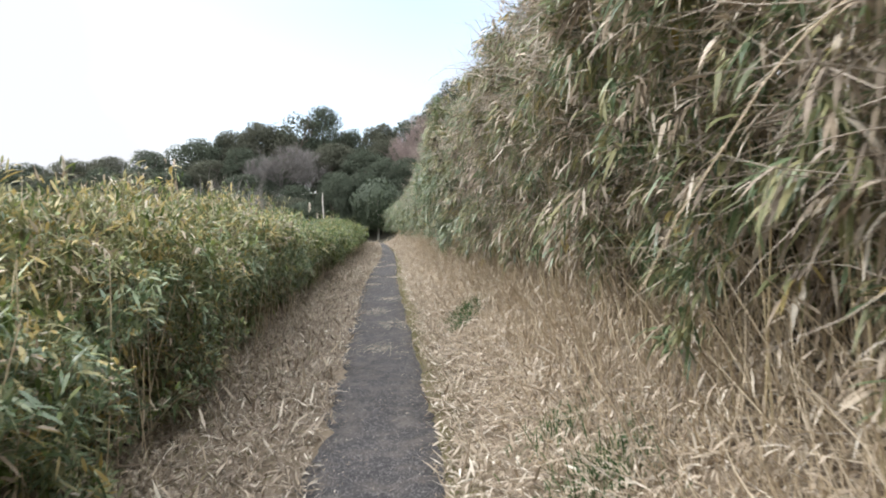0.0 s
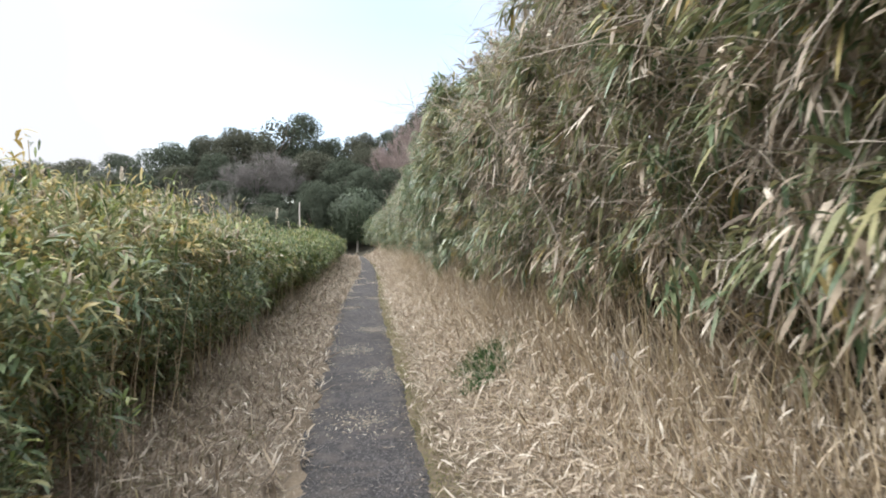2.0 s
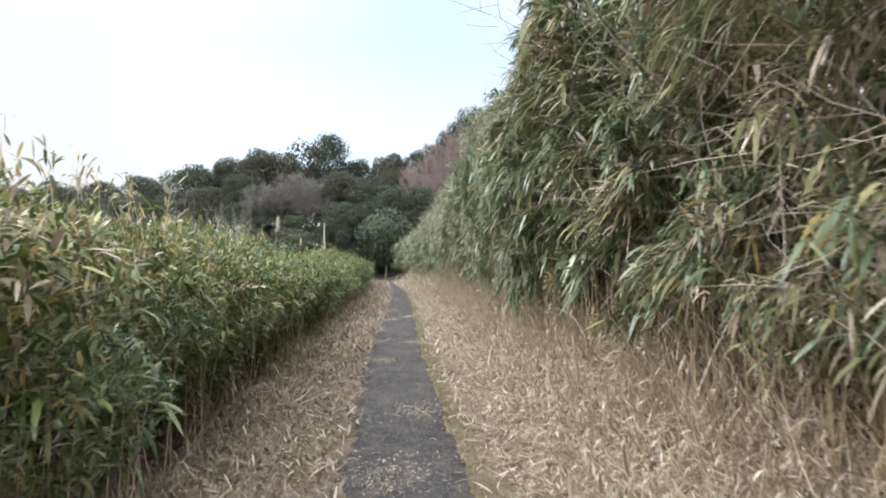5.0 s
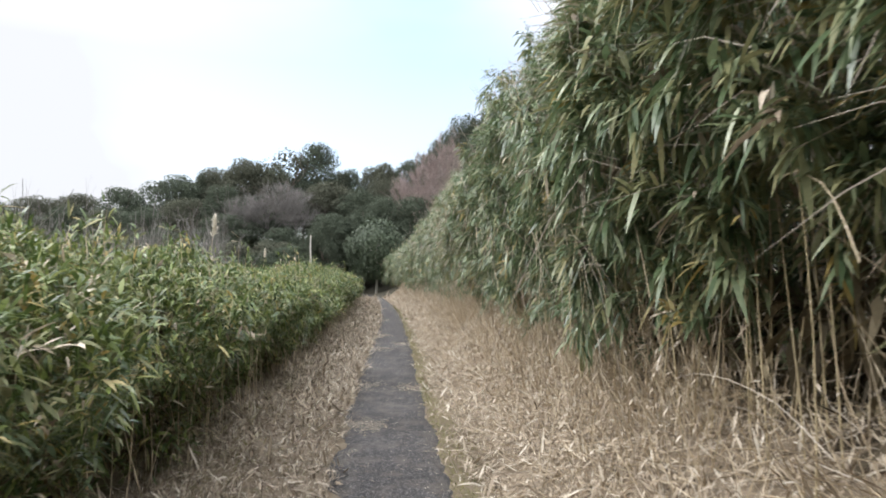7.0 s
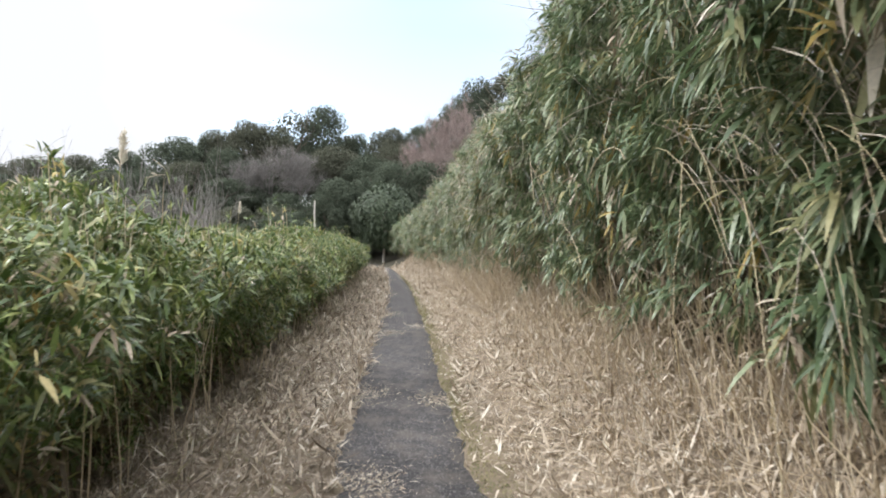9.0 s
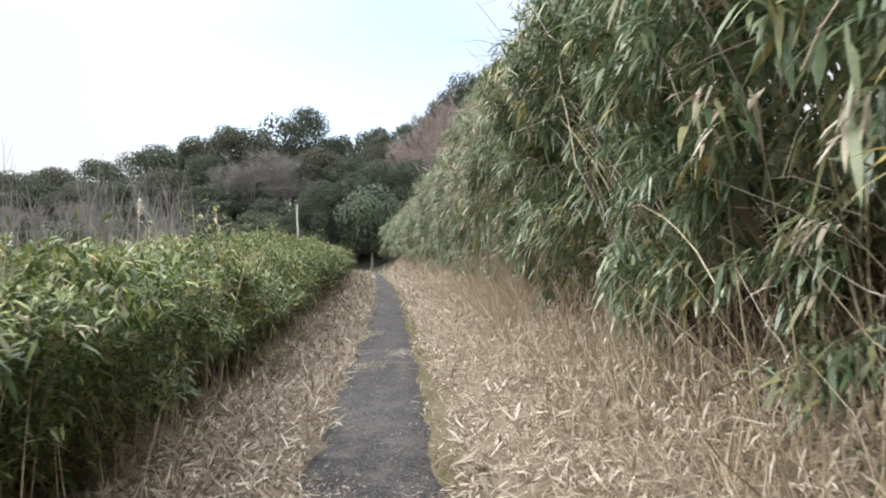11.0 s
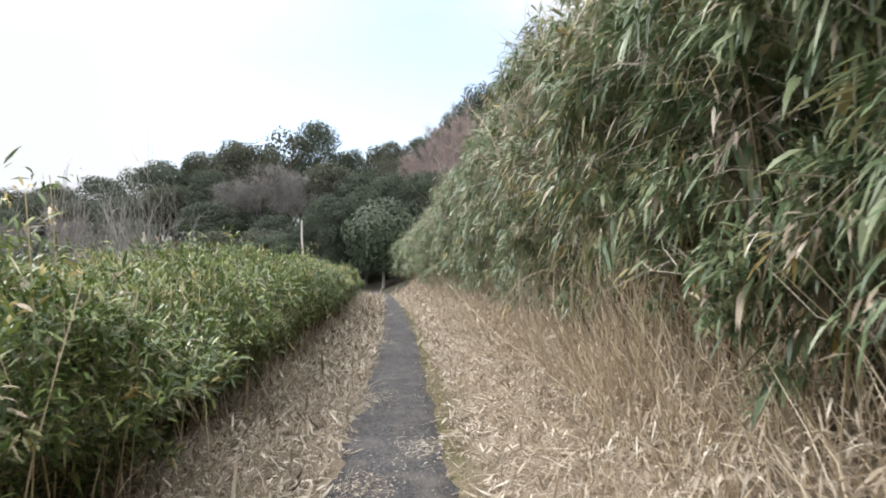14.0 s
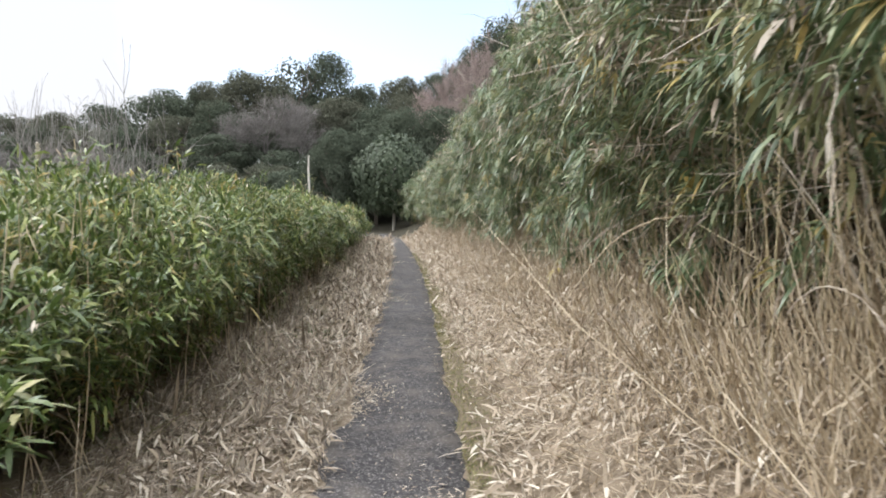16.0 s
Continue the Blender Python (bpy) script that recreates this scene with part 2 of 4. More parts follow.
def blades(root, way, length, width, droop, mat, fold=0.15, up=(0, 0, 1), light=False):
    """Pointed, bent leaf blades: six points each, or four where they are small or far."""
    n = len(root)
    way = unit(way)
    side = unit(np.cross(way, np.broadcast_to(up, way.shape)) + rng.normal(0, 0.25, way.shape))
    nor = unit(np.cross(side, way))
    length, width, droop = (np.broadcast_to(q, (n,))[:, None] for q in (length, width, droop))

    def at(s, w):
        p = root + way * length * s - np.array([0, 0, 1.0]) * droop * length * s * s
        return p + side * width * w + nor * abs(w) * width * fold
    if light:
        v = np.stack([at(0, 0), at(0.45, -0.5), at(0.45, 0.5), at(1, 0)], 1)
        t = (np.array([[0, 1, 2], [1, 3, 2]])[None] + 4 * np.arange(n)[:, None, None]).reshape(-1, 3)
        return v.reshape(-1, 3), t, np.repeat(np.broadcast_to(mat, (n,)), 2)
    v = np.stack([at(0, 0), at(0.3, -0.5), at(0.3, 0.5), at(0.68, -0.42), at(0.68, 0.42), at(1, 0)], 1)
    t = (BLADE[None] + 6 * np.arange(n)[:, None, None]).reshape(-1, 3)
    return v.reshape(-1, 3), t, np.repeat(np.broadcast_to(mat, (n,)), 4)


def tube(points, radii, sides=5):
    p = np.asarray(points, float)
    r = np.broadcast_to(np.asarray(radii, float), (len(p),))
    d = unit(np.gradient(p, axis=0))
    ref = np.array([1.0, 0, 0]) if abs(d[0][0]) < 0.8 else np.array([0, 1.0, 0])
    a = unit(np.cross(d, ref))
    b = np.cross(d, a)
    ang = np.arange(sides) * 2 * np.pi / sides
    v = p[:, None] + r[:, None, None] * (a[:, None] * np.cos(ang)[:, None] + b[:, None] * np.sin(ang)[:, None])
    t = []
    for k in range(len(p) - 1):
        for s in range(sides):
            q, w = k * sides + s, k * sides + (s + 1) % sides
            t += [[q, w, q + sides], [w, w + sides, q + sides]]
    top = (len(p) - 1) * sides
    t += [[top, top + s, top + s + 1] for s in range(1, sides - 1)]
    return v.reshape(-1, 3), np.array(t)


def thin(starts, ends, width, bend=0.0):
    """Many thin three-sided stalks from starts to ends, two joints each."""
    n = len(starts)
    d = ends - starts
    a = unit(np.cross(d, rng.normal(0, 1, (n, 3))))
    b = unit(np.cross(d, a))
    w = np.broadcast_to(width, (n,))[:, None]
    mid = (starts + ends) / 2 + rng.normal(0, 1, (n, 3)) * np.linalg.norm(d, axis=1, keepdims=True) * bend
    rings = []
    for p, f in ((starts, 1.0), (mid, 0.8)):
        rings += [p + w * f * a, p + w * f * (-0.5 * a + 0.87 * b), p + w * f * (-0.5 * a - 0.87 * b)]
    v = np.stack(rings + [ends], 1)
    t = []
    for s in range(3):
        q, r = s, (s + 1) % 3
        t += [[q, r, q + 3], [r, r + 3, q + 3], [q + 3, r + 3, 6]]
    t = (np.array(t)[None] + 7 * np.arange(n)[:, None, None]).reshape(-1, 3)
    return v.reshape(-1, 3), t


def part(name, me, parent, label="", kind=""):
    ob = new(name, me)
    ob.parent = parent
    return tagged(ob, label=label, kind=kind)


def thing(name, x, y, z, label, category, group=""):
    ob = new(name)
    ob.location = (x, y, z)
    ob.empty_display_size = 0.2
    return tagged(ob, label, category, group)


def wave(y, seed, period, n=3):
    """A smooth uneven line between -1 and 1."""
    r = np.random.default_rng(seed)
    out = 0
    for k in range(n):
        out = out + np.sin(2 * np.pi * np.asarray(y, float) * (1 + 0.7 * k) / period + r.uniform(0, 6.3)) / (1 + 0.6 * k)
    return out / 1.8


def lumps(a, b, seed, low=0.5, high=1.5):
    """Uneven swells over a surface, between -1 and 1; low and high: their spacing in metres."""
    r = np.random.default_rng(seed)
    out = 0
    for _ in range(7):
        w, q = 2 * np.pi / r.uniform(low, high), r.uniform(0, np.pi)
        out = out + np.sin(w * (np.cos(q) * a + np.sin(q) * b) + r.uniform(0, 6.3))
    return out / 4.2


# ---- the lie of the land ----
MID_Y = [-14, 2, 6, 12.8, 17, 23, 26, 30, 34, 38, 42, 46, 50, 55, 62]
MID_X = [0.9, 0.38, 0.25, 0.0, -0.13, -0.17, -0.22, -0.31, -0.46, -0.65, -0.87, -1.12, -1.5, -2.3, -4.0]
HALF_Y, HALF_X = [0, 15, 22, 25, 35, 46, 60], [0.40, 0.41, 0.39, 0.35, 0.35, 0.28, 0.28]


def mid(y):
    return (np.interp(y - 1.2, MID_Y, MID_X) + np.interp(y, MID_Y, MID_X) + np.interp(y + 1.2, MID_Y, MID_X)) / 3


def half(y):
    return np.interp(y, HALF_Y, HALF_X)


def land(x, y):
    """Height of the ground: flat path, a bank beside it, a wooded hill ahead."""
    x, y = np.asarray(x, float), np.asarray(y, float)
    u = x - mid(np.clip(y, -14, 62))
    bank = 0.62 * np.clip(u - 0.8, 0, 1.3) + 0.12 * np.clip(u - 2.1, 0, 12)
    bank = bank * np.clip((66 - y) / 12, 0, 1)
    left = -0.05 * np.clip((-u - 1.0) / 2, 0, 1)
    hill = 0.16 * np.clip(y - 60, 0, 40) + 0.3 * np.clip(x + 1, 0, 30) * np.clip((y - 55) / 25, 0, 1)
    hill = hill * np.clip((x + 130) / 115, 0.25, 1)
    small = 0.02 * np.sin(3.1 * x + 1.3 * y) * np.sin(2.3 * y - 0.7 * x) * np.clip((np.abs(u) - 0.5) * 3, 0, 1)
    return bank + left + hill + small


def axis_steps(parts):
    return np.unique(np.concatenate([np.arange(a, b, s) for a, b, s in parts] + [[parts[-1][1]]]))


gx = axis_steps([(-900, -100, 80), (-100, -12, 6), (-12, -4, 0.8), (-4, 4.5, 0.17), (4.5, 12, 0.8), (12, 100, 6), (100, 900, 80)])
gy = axis_steps([(-900, -60, 70), (-60, -8, 4), (-8, 50, 0.4), (50, 120, 3), (120, 900, 65)])
GX, GY = np.meshgrid(gx, gy, indexing="ij")
gv = np.stack([GX, GY, land(GX, GY)], -1).reshape(-1, 3)
ia, ib = np.meshgrid(np.arange(len(gx) - 1), np.arange(len(gy) - 1), indexing="ij")
q00 = (ia * len(gy) + ib).ravel()
gt = np.concatenate([np.stack([q00, q00 + len(gy), q00 + len(gy) + 1], 1), np.stack([q00, q00 + len(gy) + 1, q00 + 1], 1)])
tagged(new("ground", mesh_from("ground", gv, gt, [M_SOIL], smooth=True)), "soil under straw-coloured dead bamboo leaves", "ground", kind="structure")

# path: a slightly domed strip with crumbled edges
py = np.arange(-14, 55, 0.09)
across = np.array([-1.12, -1, -0.6, 0, 0.6, 1, 1.12])
edge_l = 1 + 0.19 * wave(py, 3, 1.9, 6) + rng.normal(0, 0.035, len(py))
edge_r = 1 + 0.07 * wave(py, 4, 2.3, 6) + rng.normal(0, 0.03, len(py))
pu = half(py)[:, None] * np.where(across < 0, across * edge_l[:, None], across * edge_r[:, None])
pz = np.where(np.abs(across) > 1.05, -0.03, 0.014 + 0.012 * (1 - across ** 2))[None] + 0 * pu
pv = np.stack([mid(py)[:, None] + pu, np.broadcast_to(py[:, None], pu.shape), pz], -1).reshape(-1, 3)
k = len(across)
ia, ib = np.meshgrid(np.arange(len(py) - 1), np.arange(k - 1), indexing="ij")
q00 = (ia * k + ib).ravel()
pt = np.concatenate([np.stack([q00, q00 + 1, q00 + k + 1], 1), np.stack([q00, q00 + k + 1, q00 + k], 1)])
tagged(new("path", mesh_from("path", pv, pt, [M_PATH], smooth=True)), "narrow worn dark asphalt footpath with crumbled edges", "path", kind="structure")


# ---- bamboo wall beside the path ----
TOP_Y, TOP_Z = [-8, 0, 8, 13, 15.5, 17, 19.5, 22, 24, 26, 30, 36, 44, 52, 58], [4.2, 4.0, 4.0, 4.1, 4.5, 4.5, 3.6, 3.7, 4.2, 4.3, 4.1, 3.8, 3.5, 3.2, 3.0]


def wall_top(y):
    return np.interp(y, TOP_Y, TOP_Z) + 0.3 * wave(y, 21, 3.1, 4)


def wall_face(y, f):
    """How far from the path's middle the foliage begins, at height fraction f (0 at the skirt, 1 at the top)."""
    bulge = np.interp(f, [0, 0.12, 0.3, 0.5, 0.65, 0.8, 0.92, 1.0], [1.68, 1.54, 1.36, 1.25, 1.34, 1.64, 2.12, 2.85])
    over = np.exp(-((y - 11.0) / 1.25) ** 2)   # a heavy overhang with a hollow below it
    bulge = bulge + over * (0.6 * np.clip(0.42 - f, 0, 1) / 0.42 - 0.24 * np.exp(-((f - 0.6) / 0.2) ** 2))
    for at, depth in ((10.1, 0.3), (18.6, 0.25), (19.8, 0.15)):   # boughs that stand out
        bulge = bulge - depth * np.exp(-((y - at) / 0.6) ** 2) * np.clip(2 * f - 0.6, 0, 1)
    return bulge + 0.16 * wave(y + 0.8 * f, 31, 2.7, 4) * (0.35 + 0.6 * f) + (1 - 0.6 * np.clip((f - 0.65) / 0.3, 0, 1)) * (0.22 + 0.14 * np.clip((y - 20) / 15, 0, 1)) * lumps(y, 3 * f, 33, 0.6, 1.9)


def in_hollow(y, u):
    """The sheltered hollow under the overhang, where few stalks stand."""
    return (np.abs(y - 10.9) < 0.95) & (u > 1.45) & (rng.random(len(y)) < 0.75)


def wall_skirt(y):
    return 1.08 + 0.26 * wave(y, 41, 2.0, 5) + 0.18 * np.clip((9 - y) / 3, 0, 1) + 0.36 * np.exp(-((y - 21.7) / 1.0) ** 2) + 0.3 * np.exp(-((y - 19.0) / 0.7) ** 2) + 0.3 * np.exp(-((y - 10.7) / 0.9) ** 2)


def sprays(centre, out, n_leaf, length, spread, mats, up_bias=-0.45, droop=0.35, width=0.1, light=False):
    """Fans of leaves, n_leaf from each centre, facing out."""
    n = len(centre)
    root = np.repeat(centre, n_leaf, 0) + rng.normal(0, 0.025, (n * n_leaf, 3))
    way = np.repeat(unit(out + np.array([0, 0, up_bias])), n_leaf, 0) + rng.normal(0, spread, (n * n_leaf, 3))
    ln = length * rng.uniform(0.55, 1.3, n * n_leaf)
    return blades(root, way, ln, ln * width * rng.uniform(0.8, 1.3, n * n_leaf), droop * rng.uniform(0.3, 1.6, n * n_leaf), np.repeat(mats, n_leaf), light=light)


def mix(n, weights):
    w = np.array(weights, float)
    return rng.choice(len(w), n, p=w / w.sum())


CULMS = []
for k in range(6):
    s = np.linspace(0, 1, 7)
    bend = rng.uniform(0.05, 0.35)
    pts = np.stack([-bend * s ** 2.2, rng.normal(0, 0.12) * s + 0.04 * np.sin(5 * s + k), 3.2 * s], 1)
    h = Heap().add(*tube(pts, np.linspace(0.0065, 0.0035, 7), 5))
    for q in (0.14, 0.27, 0.4, 0.54, 0.68):   # nodes
        i = int(q * 6)
        p = pts[i] + (pts[i + 1] - pts[i]) * (q * 6 - i)
        h.add(*tube([p - [0, 0, 0.008], p, p + [0, 0, 0.008]], [0.006, 0.0085, 0.006], 5))
    CULMS.append(h.mesh("culm", [M_CULM]))


def bamboo_clump(y0, y1):
    yc = (y0 + y1) / 2
    far = max(0.0, yc - 24) / 30            # leaves grow coarser where the wall runs on out of reach
    dry = float(np.interp(yc, [-8, 7, 10, 13, 20, 21.5, 23.5, 25], [1, 0.85, 0.25, 0.0, 0.05, 0.4, 0.4, 0.1]))
    xc = float(mid(yc)) + 2.0
    zc = float(land(xc, yc))
    word = "half-withered" if dry > 0.5 else "dense green"
    ob = thing("bamboo_clump", xc, yc, zc, f"{word} bamboo clump leaning over a dry bank", "bamboo", "bamboo along the path")
    origin = np.array([xc, yc, zc])
    for _ in range(16 if -1 < yc < 26 else 8):
        cy, cu = rng.uniform(y0, y1), 1.62 + 1.0 * rng.random() ** 1.2
        cx = float(mid(cy)) + cu
        culm = part("culm", CULMS[rng.integers(6)], ob)
        culm.matrix_basis = Matrix.Translation(Vector((cx, cy, float(land(cx, cy)) - 0.03)) - Vector(origin)) @ pose(0, 0, 0, rng.normal(0, 4), rng.normal(0, 3), rng.normal(0, 25)) @ Matrix.Scale(rng.uniform(0.7, 0.95), 4)
    h = Heap()
    length = float(np.interp(yc, [8, 9.5, 13, 14.5], [0.115, 0.165, 0.16, 0.112])) * (1 + 0.7 * far)
    coarse = yc > 24.5
    # outer shell
    n = int(float(np.interp(yc, [8, 9.5, 13, 14.5], [1050, 1000, 900, 1050])) * (1 - 0.45 * min(far, 1)) * (y1 - y0))
    if yc < -1:
        n //= 3
    nb, per = n // 9, 9                      # drooping branches, each with its fans of leaves
    y = rng.uniform(y0, y1, nb)
    f = rng.beta(1.0, 0.95, nb)
    top, low = wall_top(y), wall_skirt(y)
    b = np.stack([mid(y) + wall_face(y, f) + rng.normal(0.1, 0.11, nb), y, low + (top - low) * f + rng.normal(0, 0.05, nb)], 1)
    go = unit(np.stack([rng.normal(-0.7, 0.4, nb), rng.normal(-0.1, 0.4, nb) + 0.7 * lumps(y, 3 * f, 35, 0.7, 2.0), np.where(f > 0.85, 0.5, rng.normal(0.0, 0.4, nb))], 1))
    run = rng.random((nb, per, 1)) * rng.uniform(0.1, 0.28, (nb, 1, 1))
    c = (b[:, None] + go[:, None] * run - np.array([0, 0, 1.0]) * run ** 2 * 0.9 + rng.normal(0, 0.035, (nb, per, 3))).reshape(-1, 3)
    c[:, 0] = np.maximum(c[:, 0], mid(c[:, 1]) + 1.02 + rng.uniform(0, 0.12, len(c)))
    n = len(c)
    y, z = c[:, 1], c[:, 2]
    out = np.repeat(go, per, 0) + rng.normal(0, 0.4, (n, 3))
    w_dry = np.clip(dry + 0.25 * wave(y + z, 52, 2.0, 3), 0, 1)
    tint = np.repeat(rng.random(nb), per)    # a branch withers as a whole
    m = np.where(0.6 * rng.random(n) + 0.4 * tint < 0.4 * w_dry + 0.1, np.where(rng.random(n) < 0.3, 5, 3), np.where(rng.random(n) < (0.32 if 9 < yc < 12 else 0.12) + 0.5 * w_dry, 1, np.where(rng.random(n) < 0.03 + 0.06 * w_dry, 2, 0)))
    lift = float(np.interp(yc, [8, 9.5, 12, 13.5], [-0.12, 0.3, 0.3, -0.12]))   # large leaves spread flatter
    h.add(*sprays(c, out, 6, length, 0.48, m, up_bias=lift, droop=0.5, width=0.145, light=coarse))
    # the body behind it
    n2 = int((560 if yc > -1 else 160) * (y1 - y0))
    y = rng.uniform(y0, y1, n2)
    f = rng.random(n2)
    c = np.stack([mid(y) + wall_face(y, f) + rng.uniform(0.25, 2.3, n2), y, wall_skirt(y) + 0.2 + (wall_top(y) - wall_skirt(y) - 0.2) * f], 1)
    h.add(*sprays(c, rng.normal(0, 1, (n2, 3)), 5, 0.3, 0.7, mix(n2, [0.6 - 0.4 * dry, 0.3, 0.02, 0.1 + 0.4 * dry]), width=0.17, light=True))
    # dark filler leaves added behind the stalks, the shade of the gaps in their colour
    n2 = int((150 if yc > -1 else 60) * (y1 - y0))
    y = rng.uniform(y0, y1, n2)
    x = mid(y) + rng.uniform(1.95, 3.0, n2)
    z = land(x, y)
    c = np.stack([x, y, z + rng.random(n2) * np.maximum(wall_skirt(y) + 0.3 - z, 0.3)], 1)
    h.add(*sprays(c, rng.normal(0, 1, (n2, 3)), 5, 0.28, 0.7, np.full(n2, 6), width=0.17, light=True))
    # bare twigs
    n3 = int((90 + 620 * dry) * (1 - 0.5 * min(far, 1)) * (y1 - y0))
    y = rng.uniform(y0, y1, n3)
    f = rng.random(n3) ** 0.8
    a = np.stack([mid(y) + wall_face(y, f) + rng.normal(0.02, 0.1, n3), y, wall_skirt(y) + (wall_top(y) - wall_skirt(y)) * f], 1)
    d = unit(np.stack([rng.normal(-0.5, 0.5, n3), rng.normal(0, 0.7, n3), rng.normal(0.1, 0.6, n3)], 1)) * rng.uniform(0.18, 0.6, (n3, 1))
    v, t = thin(a, a + d, 0.0026, 0.06)
    h.add(v, t, 4)
    v0 = np.concatenate(h.v) - origin
    part("foliage", mesh_from("foliage", v0, np.concatenate(h.t), [M_GREEN, M_OLIVE, M_YELLOW, M_DRY, M_TWIG, M_TRODDEN, M_OLD_SHADE], np.concatenate(h.m)), ob, "drooping narrow bamboo leaves", "stuff")


for y0 in np.arange(-7.0, 57.0, 1.0):
    bamboo_clump(float(y0), float(y0) + 1.0)

# ---- dwarf bamboo on the other side ----
# Kept low before y = -1, out of view, to let light onto the near face.
HEDGE_Y, HEDGE_Z = [-8, -1, 1.5, 6, 9, 12, 16, 19, 22.5, 26.5, 32, 38, 44, 48], [1.2, 1.35, 1.64, 1.85, 1.75, 1.6, 1.55, 1.36, 1.28, 1.56, 1.52, 1.42, 1.2, 0.9]


def hedge_top(y):
    return np.interp(y, HEDGE_Y, HEDGE_Z) + 0.15 * wave(y, 61, 3.1, 4)


def hedge_face(y, f):
    return np.interp(f, [0, 0.35, 0.6, 0.8, 0.92, 1], [1.95, 1.72, 1.45, 1.42, 1.62, 2.25]) + np.clip((5 - y) / 2, 0, 1) * (0.9 * np.clip(f - 0.55, 0, 1) - 0.45 * np.clip(0.6 - f, 0, 1)) + 0.22 * wave(y, 63, 3.4, 4) + 0.06 * wave(y + 2 * f, 64, 0.9, 3)


STEMS = []
for k in range(5):
    q = np.linspace(0, 1, 5)
    pts = np.stack([0.1 * rng.normal() * q ** 2, 0.03 * np.sin(4 * q + k), 1.5 * q], 1)
    STEMS.append(Heap().add(*tube(pts, np.linspace(0.0055, 0.003, 5), 5)).mesh("stem", [M_STALK]))


def dwarf_bamboo_clump(y0, y1):
    yc = (y0 + y1) / 2
    far = max(0.0, yc - 24) / 24
    yellow = float(np.interp(yc, [-8, 6, 9, 11, 15], [0.85, 0.95, 0.6, 0.2, 0.0]))
    xc = float(mid(yc)) - 2.2
    zc = float(land(xc, yc))
    word = "yellowing" if yellow > 0.5 else "fresh green"
    ob = thing("dwarf_bamboo_clump", xc, yc, zc, f"{word} dwarf bamboo thicket with bare lower stems", "dwarf bamboo", "dwarf bamboo along the path")
    origin = np.array([xc, yc, zc])
    h = Heap()
    length = 0.106 * (1 + 0.7 * far)
    coarse = yc > 24.5 or yc < 0
    w = [0.0, 0.12 + 0.45 * yellow, 0.03 + 0.16 * yellow, 0.04 + 0.1 * yellow, 0.0, 0.85 - 0.5 * yellow]
    dens = (1 - 0.45 * min(far, 1)) * (1 if yc > -1 else 0.4)
    # face towards the path
    n = int(690 * dens)
    y = rng.uniform(y0, y1, n)
    f = rng.beta(1.15, 0.9, n) if yc > 3.2 else rng.beta(0.95, 1.05, n)
    u = -hedge_face(y, f) - 0.3 * lumps(y, 1.7 * f, 71, 0.6, 2.0) - rng.exponential(0.12, n) + 0.06
    c = np.stack([mid(y) + u, y, 0.08 + (hedge_top(y) - 0.1) * f], 1)
    out = np.stack([rng.normal(0.5, 0.8, n), rng.normal(0, 0.9, n), rng.normal(0.6, 0.5, n)], 1)
    # browner leaves towards the foot: the shade there is put into their colour
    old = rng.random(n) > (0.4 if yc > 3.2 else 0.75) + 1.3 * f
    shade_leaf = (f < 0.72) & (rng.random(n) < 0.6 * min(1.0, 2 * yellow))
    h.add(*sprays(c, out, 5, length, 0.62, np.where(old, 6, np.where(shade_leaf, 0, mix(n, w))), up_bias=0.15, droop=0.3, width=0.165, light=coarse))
    # the top, leaves standing up and arching over
    n = int(900 * dens)
    y = rng.uniform(y0, y1, n)
    b = rng.random(n) ** 1.4 * 4.2
    b, y = np.repeat(b[::4], 4)[:n] + rng.normal(0, 0.06, n), np.repeat(y[::4], 4)[:n] + rng.normal(0, 0.06, n)
    b = np.abs(b)
    c = np.stack([mid(y) - 1.55 - 0.2 * wave(y, 63, 3.4, 4) - b + rng.normal(0, 0.05, n), y, hedge_top(y) * np.interp(b, [0, 0.3, 0.7, 4.2], [0.76, 0.92, 1, 0.97]) - rng.exponential(0.1, n)], 1)
    c[:, 2] += 0.21 * lumps(c[:, 0], c[:, 1], 72, 0.7, 2.2)
    out = np.stack([rng.normal(0.2, 0.6, n), rng.normal(0, 0.6, n), 0.8 + 0 * y], 1)
    for pick, light in ((b < 1.0, coarse), (b >= 1.0, True)):
        h.add(*sprays(c[pick], out[pick], 5, length * 1.05, 0.45, mix(pick.sum(), [0, w[1], w[2] * 1.3, w[3], 0, w[5]]), up_bias=0.2, droop=0.3, width=0.165, light=light))
    # inside, part of it in the dark brown that paints in shade
    n = 620
    y = rng.uniform(y0, y1, n)
    c = np.stack([mid(y) - 0.1 * wave(y, 63, 3.4, 4) - rng.uniform(1.85, 3.8, n), y, rng.uniform(0.12, 1.0, n) * hedge_top(y) * 0.9], 1)
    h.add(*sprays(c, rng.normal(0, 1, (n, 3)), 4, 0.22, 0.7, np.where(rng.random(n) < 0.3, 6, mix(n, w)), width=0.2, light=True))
    # bare lower stems
    for _ in range(9):
        sy = rng.uniform(y0, y1)
        sx = float(mid(sy)) - 1.55 - 0.5 * rng.random() ** 1.5
        stem = part("stem", STEMS[rng.integers(5)], ob)
        stem.matrix_basis = Matrix.Translation(Vector((sx, sy, float(land(sx, sy)) - 0.02)) - Vector(origin)) @ pose(0, 0, 0, rng.normal(0, 7), rng.normal(2, 6), rng.uniform(0, 360)) @ Matrix.Scale(rng.uniform(0.6, 1.0), 4)
    # shoots that stand clear of the rest
    n = 24 if not coarse else 12
    y = rng.uniform(y0, y1, n)
    a = np.stack([mid(y) - 1.5 - 3.2 * rng.random(n) ** 1.4, y, hedge_top(y) - 0.15], 1)
